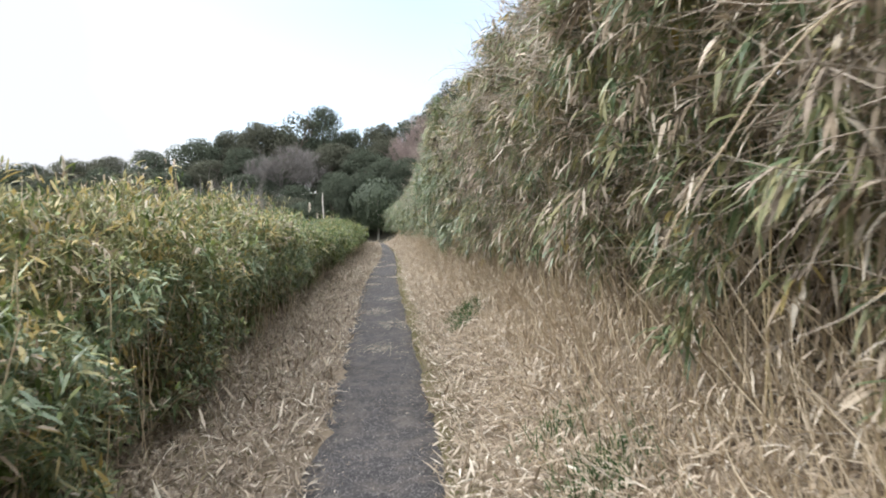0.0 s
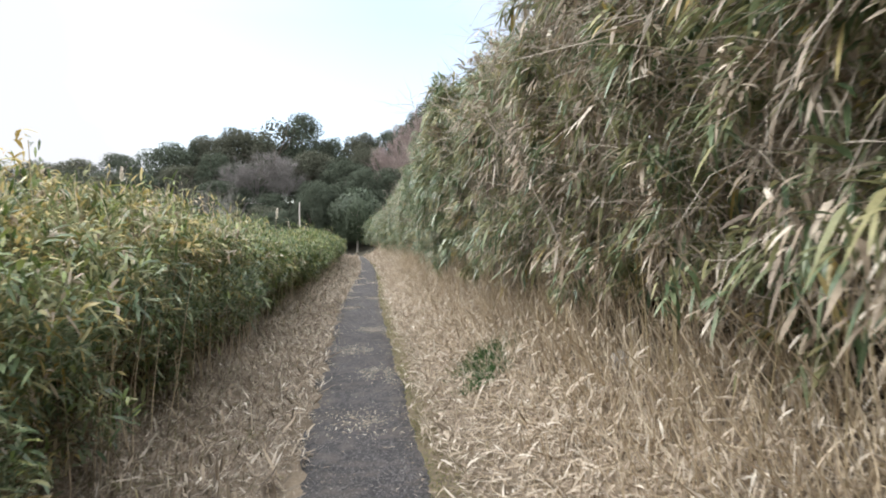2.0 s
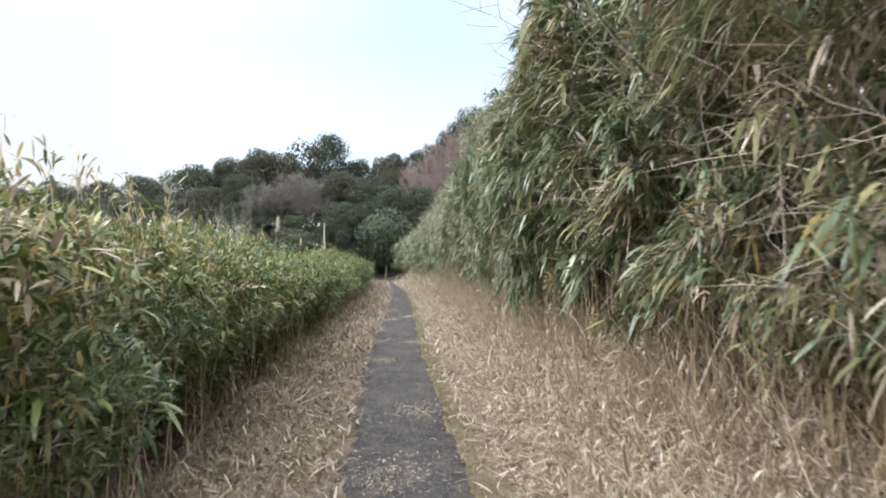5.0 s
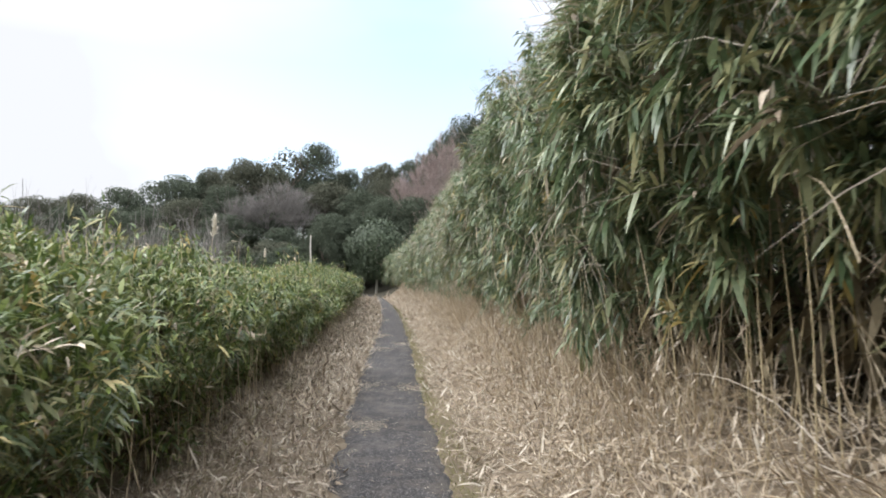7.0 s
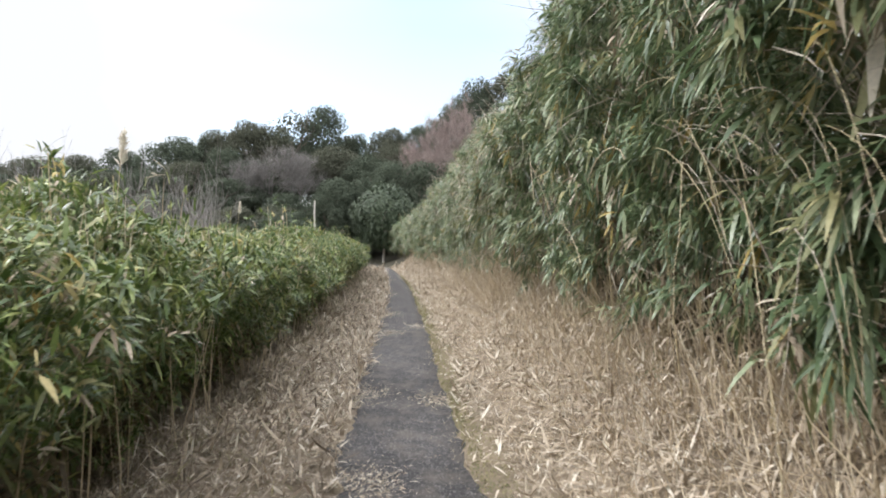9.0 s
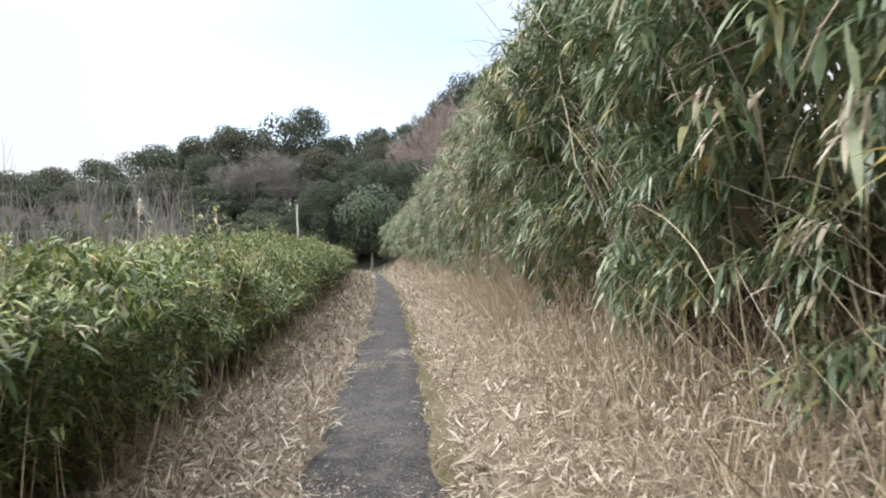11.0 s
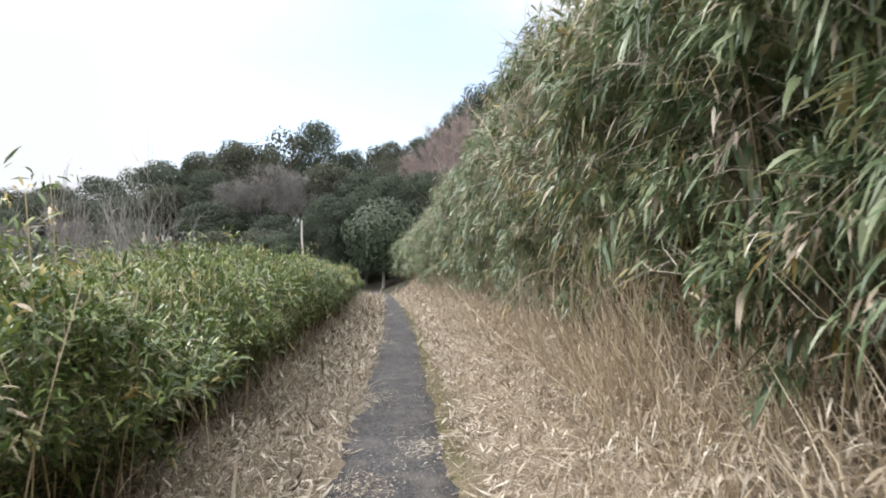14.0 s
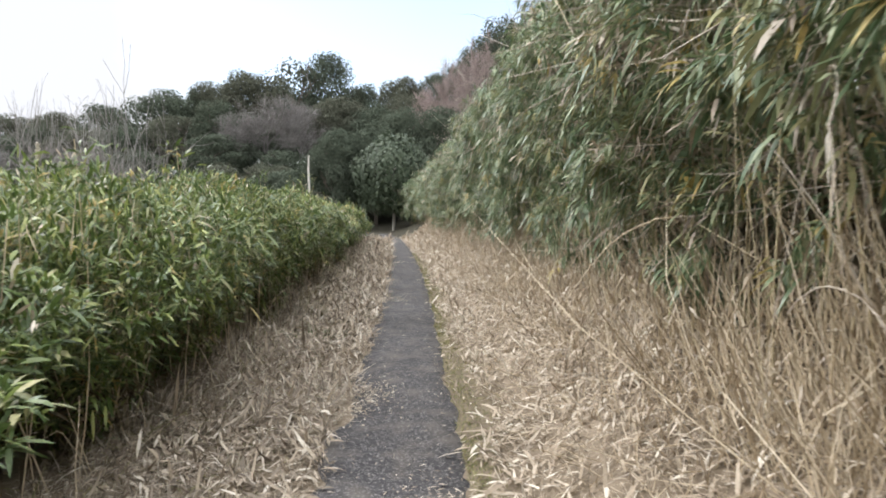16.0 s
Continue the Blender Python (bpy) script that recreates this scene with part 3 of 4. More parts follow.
    a[:, 2] += 0.17 * lumps(a[:, 0], a[:, 1], 72, 0.7, 2.2)
    e = a + np.stack([rng.normal(0, 0.05, n), rng.normal(0, 0.05, n), rng.uniform(0.12, 0.36, n)], 1)
    v, t = thin(a, e, 0.003, 0.03)
    h.add(v, t, 4)
    for q in (0.4, 0.7, 0.95):
        h.add(*sprays(a + (e - a) * q, np.tile([[0, 0, 1.0]], (n, 1)) + rng.normal(0, 0.3, (n, 3)), 3, 0.13, 0.5, mix(n, [0, w[1], w[2], w[3], 0, w[5]]), up_bias=0.3, droop=0.4, width=0.12))
    v0 = np.concatenate(h.v) - origin
    part("foliage", mesh_from("foliage", v0, np.concatenate(h.t), [M_GREEN, M_OLIVE, M_YELLOW, M_DRY, M_STALK, M_FRESH, M_OLD_SHADE], np.concatenate(h.m)), ob, "", "stuff")


for y0 in np.arange(-7.0, 47.0, 1.0):
    dwarf_bamboo_clump(float(y0), float(y0) + 1.0)

# ---- dead leaves and dry stubble ----
def litter(name, count, side, span, y_low, y_high, size, material, label, bias=1.0, lift=0.42):
    y = y_low + (y_high - y_low) * rng.random(count) ** 1.25
    mossy = (0.13 * np.clip((y - 4) / 4, 0, 1) + 0.13 * np.clip(wave(y, 91, 5.0, 3) + 0.3, 0, 1)) * (rng.random(count) > 0.12) if side > 0 else 0
    u = side * (half(y) + 0.01 + mossy + 0.06 * wave(y, 14 + side, 1.9, 6) + span * rng.random(count) ** bias)
    x = mid(y) + u
    root = np.stack([x, y, land(x, y) + rng.uniform(0.004, 0.07, count)], 1)
    way = np.stack([rng.normal(0, 1, count), rng.normal(0, 1, count), rng.normal(lift - 0.3, lift, count)], 1)
    grow = 1 + np.clip(y - 22, 0, 30) / 25
    ln = size * rng.lognormal(-0.15, 0.45, count) * grow
    wd = np.clip(ln * rng.uniform(0.06, 0.2, count), 0.004, 0.022) * grow
    near = y < 24
    h = Heap()
    for pick, light in ((near & (ln > 0.1), False), (~(near & (ln > 0.1)), True)):
        h.add(*blades(root[pick], way[pick], ln[pick], wd[pick], rng.normal(0.1, 0.3, pick.sum()), 0, 0.35, light=light))
    v, t = np.concatenate(h.v), np.concatenate(h.t)
    return tagged(new(name, mesh_from(name, v, t, [material])), label, "leaf litter", kind="stuff")


litter("leaf_litter", 95000, -1, 1.5, -3, 48, 0.072, M_TRODDEN, "trodden straw-coloured dead bamboo leaves beside the path")
litter("leaf_litter", 19000, -1, 1.15, -3, 48, 0.088, M_DRY, "paler curled dead bamboo leaves lying on the trodden ones", 1.35, 0.6)
litter("leaf_litter", 13000, -1, 1.2, 16, 48, 0.085, M_DRY, "pale dead bamboo leaves thick on the path's verge", 1.3, 0.6)
litter("leaf_litter", 130000, 1, 1.8, -3, 50, 0.085, M_DRY, "pale dead bamboo leaves covering the sloping bank")

n = 15500
y = -3 + 53 * rng.random(n) ** 1.2
u = 0.95 + 1.2 * rng.random(n) ** 0.8
bare = in_hollow(y, u)
y, u, n = y[~bare], u[~bare], int((~bare).sum())
x = mid(y) + u
a = np.stack([x, y, land(x, y) - 0.01], 1)
tall = np.interp(u, [0.95, 1.25, 1.5, 1.75, 2.2], [0.07, 0.2, 0.45, 0.75, 0.9]) * (1 + 0.1 * np.clip((9 - y) / 3, 0, 1) + 0.3 * np.exp(-((y - 21.3) / 0.9) ** 2)) * rng.uniform(0.15, 1.25, n)
e = a + np.stack([rng.normal(-0.1, 0.34, n) * tall, rng.normal(0, 0.4, n) * tall, tall], 1)
v, t = thin(a, e, 0.004 * (1 + np.clip(y - 22, 0, 30) / 30), 0.05)
h = Heap().add(v, t)
n = 170   # a taller stand of straw
y = rng.normal(21.8, 0.6, n)
u = 1.4 + 0.5 * rng.random(n)
x = mid(y) + u
a = np.stack([x, y, land(x, y) - 0.01], 1)
tall = rng.uniform(0.4, 1.25, n)
e = a + np.stack([rng.normal(-0.12, 0.3, n) * tall, rng.normal(-0.05, 0.5, n) * tall, tall], 1)
v, t = thin(a, e, 0.0036, 0.06)
h.add(v, t)
n = 46000   # dead leaves caught between the stalks
y = -3 + 53 * rng.random(n) ** 1.2
u = 1.05 + 0.95 * rng.random(n)
bare = in_hollow(y, u)
y, u, n = y[~bare], u[~bare], int((~bare).sum())
x = mid(y) + u
c = np.stack([x, y, land(x, y) + rng.random(n) ** 1.3 * np.interp(u, [1.05, 1.3, 1.6, 2.0], [0.06, 0.2, 0.55, 0.9])], 1)
grow = 1 + np.clip(y - 22, 0, 30) / 25
h.add(*blades(c, np.stack([rng.normal(-0.2, 0.6, n), rng.normal(0, 0.6, n), rng.normal(-0.3, 0.7, n)], 1), rng.uniform(0.05, 0.15, n) * grow, rng.uniform(0.007, 0.017, n) * grow, 0.3, 1, light=True))
n = 11000   # broken stalks lying across one another
y = -3 + 45 * rng.random(n) ** 1.2
u = 0.75 + 1.25 * rng.random(n)
x = mid(y) + u
a = np.stack([x, y, land(x, y) + 0.02 + 0.3 * rng.random(n) * np.clip(u - 1.1, 0, 1)], 1)
d = unit(np.stack([rng.normal(-0.3, 1, n), rng.normal(0, 1, n), rng.normal(0.1, 0.4, n)], 1)) * rng.uniform(0.08, 0.42, (n, 1))
v, t = thin(a, a + d, 0.0028, 0.05)
h.add(v, t, 2 * (rng.random(len(t) // 9) < 0.4).repeat(9))
tagged(new("dry_stalks", h.mesh("dry_stalks", [M_STALK, M_DRY, M_TWIG])), "thin dry straw-coloured stalks standing on the bank", "dry grass", kind="stuff")


# ---- trees ----
def limb(h, p, d, length, r, depth, mat, spread, tips):
    k = 4
    pts, q = [p], d
    for s in range(k):
        q = unit(q + rng.normal(0, 0.13, 3) + np.array([0, 0, 0.04]))
        pts.append(pts[-1] + q * length / k)
    h.add(*tube(pts, np.linspace(r, r * 0.55, k + 1), 5 if depth > 1 else 3), mat)
    tips.append(pts[-1])
    if depth:
        for _ in range(3 if depth > 1 else 4):
            i = rng.integers(2, k + 1)
            limb(h, pts[i], unit(q + rng.normal(0, spread, 3)), length * rng.uniform(0.55, 0.8), r * 0.5, depth - 1, mat, spread, tips)


def evergreen_mesh(leaf, wide, n=12500, size=0.85, puff_count=58, low=-0.95):
    """Trunk and billowing crown for a tree ten metres high."""
    t_heap, tips = Heap(), []
    trunk_top = np.array([rng.normal(0, 0.3), rng.normal(0, 0.3), 6.0])
    t_heap.add(*tube([[0, 0, -0.4], [0.05, 0, 1.5], trunk_top * [0.5, 0.5, 0.6], trunk_top], [0.24, 0.2, 0.15, 0.1], 7))
    for _ in range(7):
        a = rng.uniform(0, 6.28)
        limb(t_heap, trunk_top * rng.uniform(0.4, 1.0), unit(np.array([np.cos(a), np.sin(a), rng.uniform(0.2, 1.0)])), 2.4, 0.09, 1, 0, 0.5, tips)
    sin_e = rng.uniform(low, 1.0, puff_count)
    cos_e = np.sqrt(1 - sin_e ** 2)
    a = rng.uniform(0, 6.28, puff_count)
    rad = rng.uniform(0.7, 0.86, puff_count)
    puffs = np.stack([wide * rad * np.cos(a) * cos_e, wide * rad * np.sin(a) * cos_e, 5.2 + 3.9 * rad * sin_e, rng.uniform(0.75, 1.6, puff_count)], 1)
    p = puffs[rng.choice(puff_count, n, p=puffs[:, 3] ** 2 / (puffs[:, 3] ** 2).sum())]
    d = unit(rng.normal(0, 1, (n, 3)) + [0, 0, 0.25])
    c = p[:, :3] + d * p[:, 3:] * rng.uniform(0.7, 1.04, (n, 1)) * [1, 1, 0.85]
    v, t, m = blades(c, np.cross(d, rng.normal(0, 1, (n, 3))) + rng.normal(0, 0.2, (n, 3)), size * rng.uniform(0.17, 0.36, n), size * rng.uniform(0.13, 0.24, n), 0.15, 0, up=d, light=True)
    return t_heap.mesh("trunk", [M_BARK]), mesh_from("crown", v, t, [leaf])


def bare_mesh(mat):
    """Leafless tree: limbs that rise and fan out into a haze of fine twigs."""
    h, tips = Heap(), []
    h.add(*tube([[0, 0, -0.4], [0.1, 0, 2], [0, 0.1, 4.5]], [0.16, 0.13, 0.09], 6))
    for _ in range(11):
        a = rng.uniform(0, 6.28)
        limb(h, np.array([0, 0.05, rng.uniform(1.8, 4.5)]), unit(np.array([0.8 * np.cos(a), 0.8 * np.sin(a), 1.1])), 2.2, 0.06, 2, 0, 0.4, tips)
    tips = np.array(tips)
    c = np.repeat(tips, 13, 0)
    d = unit(rng.normal(0, 0.6, c.shape) + [0, 0, 0.8] + 0.12 * np.repeat(tips, 13, 0) * [1, 1, 0]) * rng.uniform(0.5, 1.3, (len(c), 1))
    v, t = thin(c, c + d, 0.013, 0.08)
    return h.mesh("trunk", [mat]), mesh_from("crown", v, t, [mat])


EVER = [evergreen_mesh(M_TREE, w) for w in (3.3, 3.8, 2.9)] + [evergreen_mesh(M_TREE2, w) for w in (3.5, 3.1)]
AIRY = evergreen_mesh(M_TREE2, 2.4, 1300, 1.1, 16, -0.2)
BUSH = [evergreen_mesh(M_TREE, 3.4, 5000, 1.3), evergreen_mesh(M_TREE2, 3.4, 5000, 1.3)]
BARE = [bare_mesh(M_BARE), bare_mesh(M_BARE)]
RED = [bare_mesh(M_RED), bare_mesh(M_RED)]


def tree(kind, x, y, height, label, wide_scale=1.0):
    trunk_me, crown_me = kind
    ob = thing("tree", x, y, float(land(x, y)), label, "tree", "trees on the hill")
    s = height / 9.3
    ob.matrix_basis = pose(x, y, float(land(x, y)), 0, 0, rng.uniform(0, 360)) @ Matrix.Diagonal((s * wide_scale, s * wide_scale, s, 1))
    part("trunk", trunk_me, ob)
    part("crown", crown_me, ob, kind="stuff")
    return ob


DARK = "dark evergreen broadleaf tree on the wooded hill"
# x, y, height of the top above the path, half the crown's width
SKYLINE = [(-68.4, 100.1, 11.1, 5.0), (-61.2, 98.9, 11.3, 4.8), (-54.0, 97.7, 11.1, 4.6), (-46.8, 95.3, 11.5, 3.8), (-41.2, 95.3, 11.6, 3.5), (-34.6, 92.9, 12.1, 3.6), (-27.4, 90.5, 13.2, 4.2),
           (-24.7, 92.9, 13.8, 1.9), (-22.3, 94.1, 15.1, 3.7), (-19.2, 92.9, 15.7, 3.6), (-10.8, 92.9, 17.9, 3.2), (-16.3, 95.3, 15.3, 2.6), (-6.5, 95.3, 14.8, 2.4), (-8.4, 95.3, 14.9, 2.2), (-2.6, 92.9, 15.2, 3.2), (0.7, 92.9, 15.6, 2.8),
           (5.4, 89.3, 18.5, 2.4), (7.9, 88.1, 20.3, 3.0), (11.4, 89.3, 22.0, 3.4), (15.6, 90.5, 23.9, 3.8), (3.1, 91.7, 16.3, 2.6)]
for j, (x, y, z, r) in enumerate(SKYLINE):
    height = z - float(land(x, y)) + 0.5
    tree(EVER[j % 5], x, y, height, DARK, r / 3.4 * 9.3 / height)
tree(AIRY, -14.2, 91.7, 17.6 - float(land(-14.2, 91.7)), "tall thin-crowned evergreen tree with sky between its branches", 1.0)
for j in range(24):   # a second row closes the gaps of the skyline
    x = -80 + 86 * j / 23
    z = float(np.interp(x, [-74, -43, -34, -26, -19, -11, -5, 2], [10.4, 10.9, 11.3, 12.4, 14.0, 14.6, 13.6, 14.4])) + rng.normal(0, 0.3)
    tree(BUSH[j % 2], x, 100 + rng.uniform(0, 4), z - float(land(x, 102)), DARK, 1.1)
for j in range(22):   # a middle row on the slope
    x = -66 + 72 * (j + rng.uniform(0.2, 0.8)) / 22
    z = float(np.interp(x, [-62, -36, -26, -14, -6, 2], [8.6, 9.2, 9.8, 11.0, 10.6, 11.6])) + rng.normal(0, 0.4)
    tree(BUSH[j % 2], x, 87 + rng.uniform(0, 3), z - float(land(x, 88)), DARK, 1.25)
LOWER = [(-60.0, 90.5, 7.6, 4.3), (-52.8, 89.3, 7.9, 4.1), (-45.6, 88.1, 8.1, 3.8), (-39.6, 86.9, 8.1, 3.6), (-33.6, 85.7, 8.6, 3.6), (-28.2, 83.3, 8.6, 3.4), (-23.5, 84.5, 10.1, 3.6), (-18.0, 77.9, 7.4, 3.2), (-19.9, 84.5, 11.3, 3.1),
         (-8.4, 84.5, 11.6, 4.0), (-4.3, 82.1, 10.6, 3.2), (-1.0, 85.7, 12.6, 3.1), (-12.0, 76.1, 5.9, 2.6), (-7.2, 77.3, 7.4, 2.9), (9.0, 76.1, 11.5, 3.1), (-24.6, 77.3, 5.9, 2.9), (5.0, 77.3, 9.8, 2.9), (-15.1, 80.9, 7.1, 2.9)]
for j, (x, y, z, r) in enumerate(LOWER):
    height = z - float(land(x, y)) + 0.4
    tree(EVER[(j * 2 + 1) % 5], x, y, height, DARK, r / 3.9 * 9.8 / height)
for x, y, z, r in [(-14.2, 80.3, 12.9, 4.7), (-11.5, 81.5, 11.8, 3.6), (-17.0, 81.5, 11.3, 3.6), (-31.2, 80.9, 7.6, 3.4), (-37.2, 80.9, 7.4, 3.4)]:
    height = z - float(land(x, y))
    tree(BARE[rng.integers(2)], x, y, height, "leafless grey-brown tree among the evergreens", r / 4.2 * 9.8 / height)
for x, y, z, r in [(2.0, 79.7, 13.8, 3.2), (4.3, 82.1, 16.0, 3.2), (0.5, 82.1, 12.6, 2.6), (3.3, 77.3, 11.3, 2.8), (6.0, 83.3, 17.8, 3.1)]:
    height = z - float(land(x, y))
    tree(RED[rng.integers(2)], x, y, height, "leafless russet-twigged tree on the hillside", r / 4.2 * 9.8 / height)


def bush(kind, x, y, height, wide, label):
    ob = thing("bush", x, y, float(land(x, y)), label, "bush", "undergrowth at the edge of the woods")
    ob.matrix_basis = pose(x, y, float(land(x, y)) - 0.12 * height, 0, 0, rng.uniform(0, 360)) @ Matrix.Diagonal((wide / 3.8, wide / 3.8, height / 8.6, 1))
    part("trunk", kind[0], ob)
    part("crown", kind[1], ob, kind="stuff")


for j in range(60):
    x = -62 + 70 * (j + rng.uniform(0.2, 0.8)) / 60
    y = 62 + rng.uniform(0, 6) + 0.12 * max(0, -x - 10)
    if abs(x - float(mid(min(y, 62)))) < 2.2 and y < 64:
        continue
    bush(BUSH[rng.integers(2)], x, y, rng.uniform(2.4, 4.2), rng.uniform(1.8, 2.6), "dark evergreen undergrowth bush below the trees")

for x, y, h0, w0 in [(-5.6, 53.0, 2.3, 1.3), (-7.4, 52.0, 2.0, 1.4), (-4.8, 63.5, 4.4, 2.2), (-2.6, 65.0, 4.6, 2.2), (-9.5, 55.0, 2.2, 1.8)]:
    bush(BUSH[rng.integers(2)], x, y, h0, w0, "dark evergreen bush where the path enters the woods")
for x, y, h0 in [(-4.9, 61.0, 5.6), (-3.2, 62.0, 6.4), (0.9, 62.0, 7.0), (-1.2, 63.5, 7.2), (-5.6, 61.5, 6.2)]:
    tree(EVER[rng.integers(3)], x, y, h0, "dark evergreen tree closing over the path", 0.85)

# the round tree where the path goes into the woods
rt, rtips = Heap(), []
rt.add(*tube([[0, 0, -0.2], [0.03, 0, 0.8], [0.0, 0.05, 1.8], [0.05, 0, 3.6]], [0.1, 0.085, 0.075, 0.04], 7))
for _ in range(8):
    a = rng.uniform(0, 6.28)
    limb(rt, np.array([0, 0, rng.uniform(1.2, 3.4)]), unit(np.array([np.cos(a), np.sin(a), 0.7])), 1.2, 0.04, 1, 0, 0.5, rtips)
n = 7500
d = unit(rng.normal(0, 1, (n, 3)))
lump = 1 + 0.1 * np.sin(4 * d[:, :1] + 2) * np.sin(5 * d[:, 1:2]) + 0.08 * np.sin(7 * d[:, 2:])
c = np.array([0, 0, 3.1]) + d * [2.2, 2.2, 2.45] * lump * rng.uniform(0.72, 1.0, (n, 1))
keep = (c[:, 2] > 0.75 + 0.5 * rng.random(n))
c, d = c[keep], d[keep]
v, t, m = blades(c, np.cross(d, rng.normal(0, 1, c.shape)) + rng.normal(0, 0.3, c.shape) - [0, 0, 0.4], rng.uniform(0.14, 0.3, len(c)), rng.uniform(0.08, 0.15, len(c)), 0.3, 0, up=d)
ob = thing("tree", -1.85, 57.5, float(land(-1.85, 57.5)), "round dense evergreen tree with a pale slim trunk by the path", "tree")
part("trunk", rt.mesh("trunk", [M_PALE]), ob, "pale slim trunk")
part("crown", mesh_from("crown", v, t, [M_ROUND]), ob, kind="stuff")

# pale pole at the edge of the woods
ob = thing("pole", -6.7, 58.0, float(land(-6.7, 58.0)), "pale weathered wooden pole standing before the woods", "pole")
zz = 4.4 - float(land(-6.7, 58.0))
part("shaft", Heap().add(*tube([[0, 0, -0.3], [0.02, 0, zz * 0.4], [-0.03, 0.02, zz * 0.8], [0, 0, zz]], [0.075, 0.07, 0.06, 0.045], 8)).mesh("shaft", [M_PALE]), ob)


# ---- bare scrub and dry grass behind the dwarf bamboo ----
def scrub_mesh():
    h, tips = Heap(), []
    for _ in range(3):
        a = rng.uniform(0, 6.28)
        limb(h, np.array([0.15 * np.cos(a), 0.15 * np.sin(a), -0.1]), unit(np.array([0.3 * np.cos(a), 0.3 * np.sin(a), 1.0])), 1.9, 0.03, 2, 0, 0.36, tips)
    return h.mesh("branchwork", [M_BARE])


SCRUB = [scrub_mesh() for _ in range(4)]
for j in range(34):
    x, y = rng.uniform(-19, -7.4), rng.uniform(35, 43)
    ob = thing("bare_shrub", x, y, float(land(x, y)), "leafless grey-brown shrub rising behind dwarf bamboo", "shrub", "scrub behind the dwarf bamboo")
    ob.matrix_basis = pose(x, y, float(land(x, y)), 0, 0, rng.uniform(0, 360)) @ Matrix.Diagonal((0.85, 0.85, rng.uniform(0.95, 1.4), 1))
    part("branchwork", SCRUB[j % 4], ob, kind="stuff")

n = 9000
x, y = rng.uniform(-40, -5.2, n), rng.uniform(10, 60, n)
a = np.stack([x, y, land(x, y) - 0.02], 1)
tall = rng.uniform(0.5, 1.35, n)
v, t, m = blades(a, np.stack([rng.normal(0, 0.25, n), rng.normal(0, 0.25, n), 1 + 0 * x], 1), tall, 0.02 + 0.0006 * y, rng.uniform(0, 0.5, n), mix(n, [0.75, 0.25]), light=True)
tagged(new("dry_grass", mesh_from("dry_grass", v, t, [M_TRODDEN, M_OLIVE], m)), "tall faded dry grass filling the field", "grass", kind="stuff")


# ---- silver grass plumes ----
def silver_grass(x, y, top, lean, size):
    z0 = float(land(x, y))
    ob = thing("silver_grass", x, y, z0, "silver grass stalk with a pale feathery plume among dwarf bamboo", "grass", "silver grass")
    q = np.linspace(0, 1, 6)
    pts = np.stack([lean * q ** 2, 0.02 * np.sin(4 * q), (top - z0) * q], 1)
    part("stalk", Heap().add(*tube(pts, np.linspace(0.004, 0.002, 6), 5)).mesh("stalk", [M_STALK]), ob)
    k = 160
    f = rng.random(k)
    base = pts[-1] + (pts[-1] - pts[-2]) * 0.2 - np.outer(1 - f, unit(pts[-1] - pts[-2])) * size
    d = unit(np.stack([rng.normal(0.25, 0.3, k), rng.normal(0, 0.3, k), 1 + 0 * f], 1))
    v, t, m = blades(base, d, size * 0.5 * (1.1 - 0.6 * f), 0.011, 0.3, 0, light=True)
    part("plume", mesh_from("plume", v, t, [M_PLUME]), ob, "pale feathery plume", "stuff")


for row in [(-1.95, 15.2, 2.02, 0.12, 0.22), (-2.3, 19.5, 1.85, 0.1, 0.15), (-2.6, 11.0, 2.1, -0.08, 0.16), (-2.9, 24.5, 1.8, 0.05, 0.13), (-2.1, 7.4, 2.1, 0.06, 0.14), (-2.5, 4.5, 2.15, -0.05, 0.14)]:
    silver_grass(*row)


# ---- tall shoots above the dwarf bamboo ----
def tall_shoot(x, y, top, mats, word):
    z0 = float(land(x, y))
    ob = thing("bamboo_shoot", x, y, z0, f"{word} leafy bamboo shoot standing above the thicket", "bamboo", "tall shoots")
    q = np.linspace(0, 1, 6)
    pts = np.stack([0.05 * np.sin(3 * q), 0.05 * q, (top - z0) * q], 1)
    part("stem", Heap().add(*tube(pts, np.linspace(0.006, 0.003, 6), 5)).mesh("stem", [M_CULM]), ob)
    k = 30
    f = rng.uniform(0.5, 1.0, k)
    c = np.stack([np.interp(f, q, pts[:, i]) for i in range(3)], 1) + rng.normal(0, 0.05, (k, 3)) * [1, 1, 0.3]
    v, t, m = sprays(c, np.stack([rng.normal(0, 0.6, k), rng.normal(0, 0.6, k), 0.9 + 0 * f], 1), 4, 0.13, 0.4, mix(k, mats), up_bias=0.2, droop=0.5, width=0.14)
    part("foliage", mesh_from("foliage", v, t, [M_FRESH, M_YELLOW, M_DRY], m), ob, kind="stuff")


for x, y, top in [(-1.95, 20.9, 2.0), (-2.1, 20.6, 1.95), (-1.8, 20.4, 1.85), (-2.2, 25.4, 1.95), (-2.0, 14.6, 1.9), (-2.4, 16.3, 1.95), (-2.0, 23.3, 1.8), (-3.0, 22.0, 1.85), (-3.2, 18.0, 1.9)]:
    tall_shoot(x, y, top, [0.85, 0.1, 0.05], "fresh green")
for x, y, top in [(-1.8, 5.2, 2.15), (-2.2, 8.2, 2.1), (-1.9, 9.6, 2.0), (-2.0, 3.2, 2.0), (-2.6, 6.3, 2.25), (-2.3, 11.6, 1.95)]:
    tall_shoot(x, y, top, [0.35, 0.45, 0.2], "yellowing")


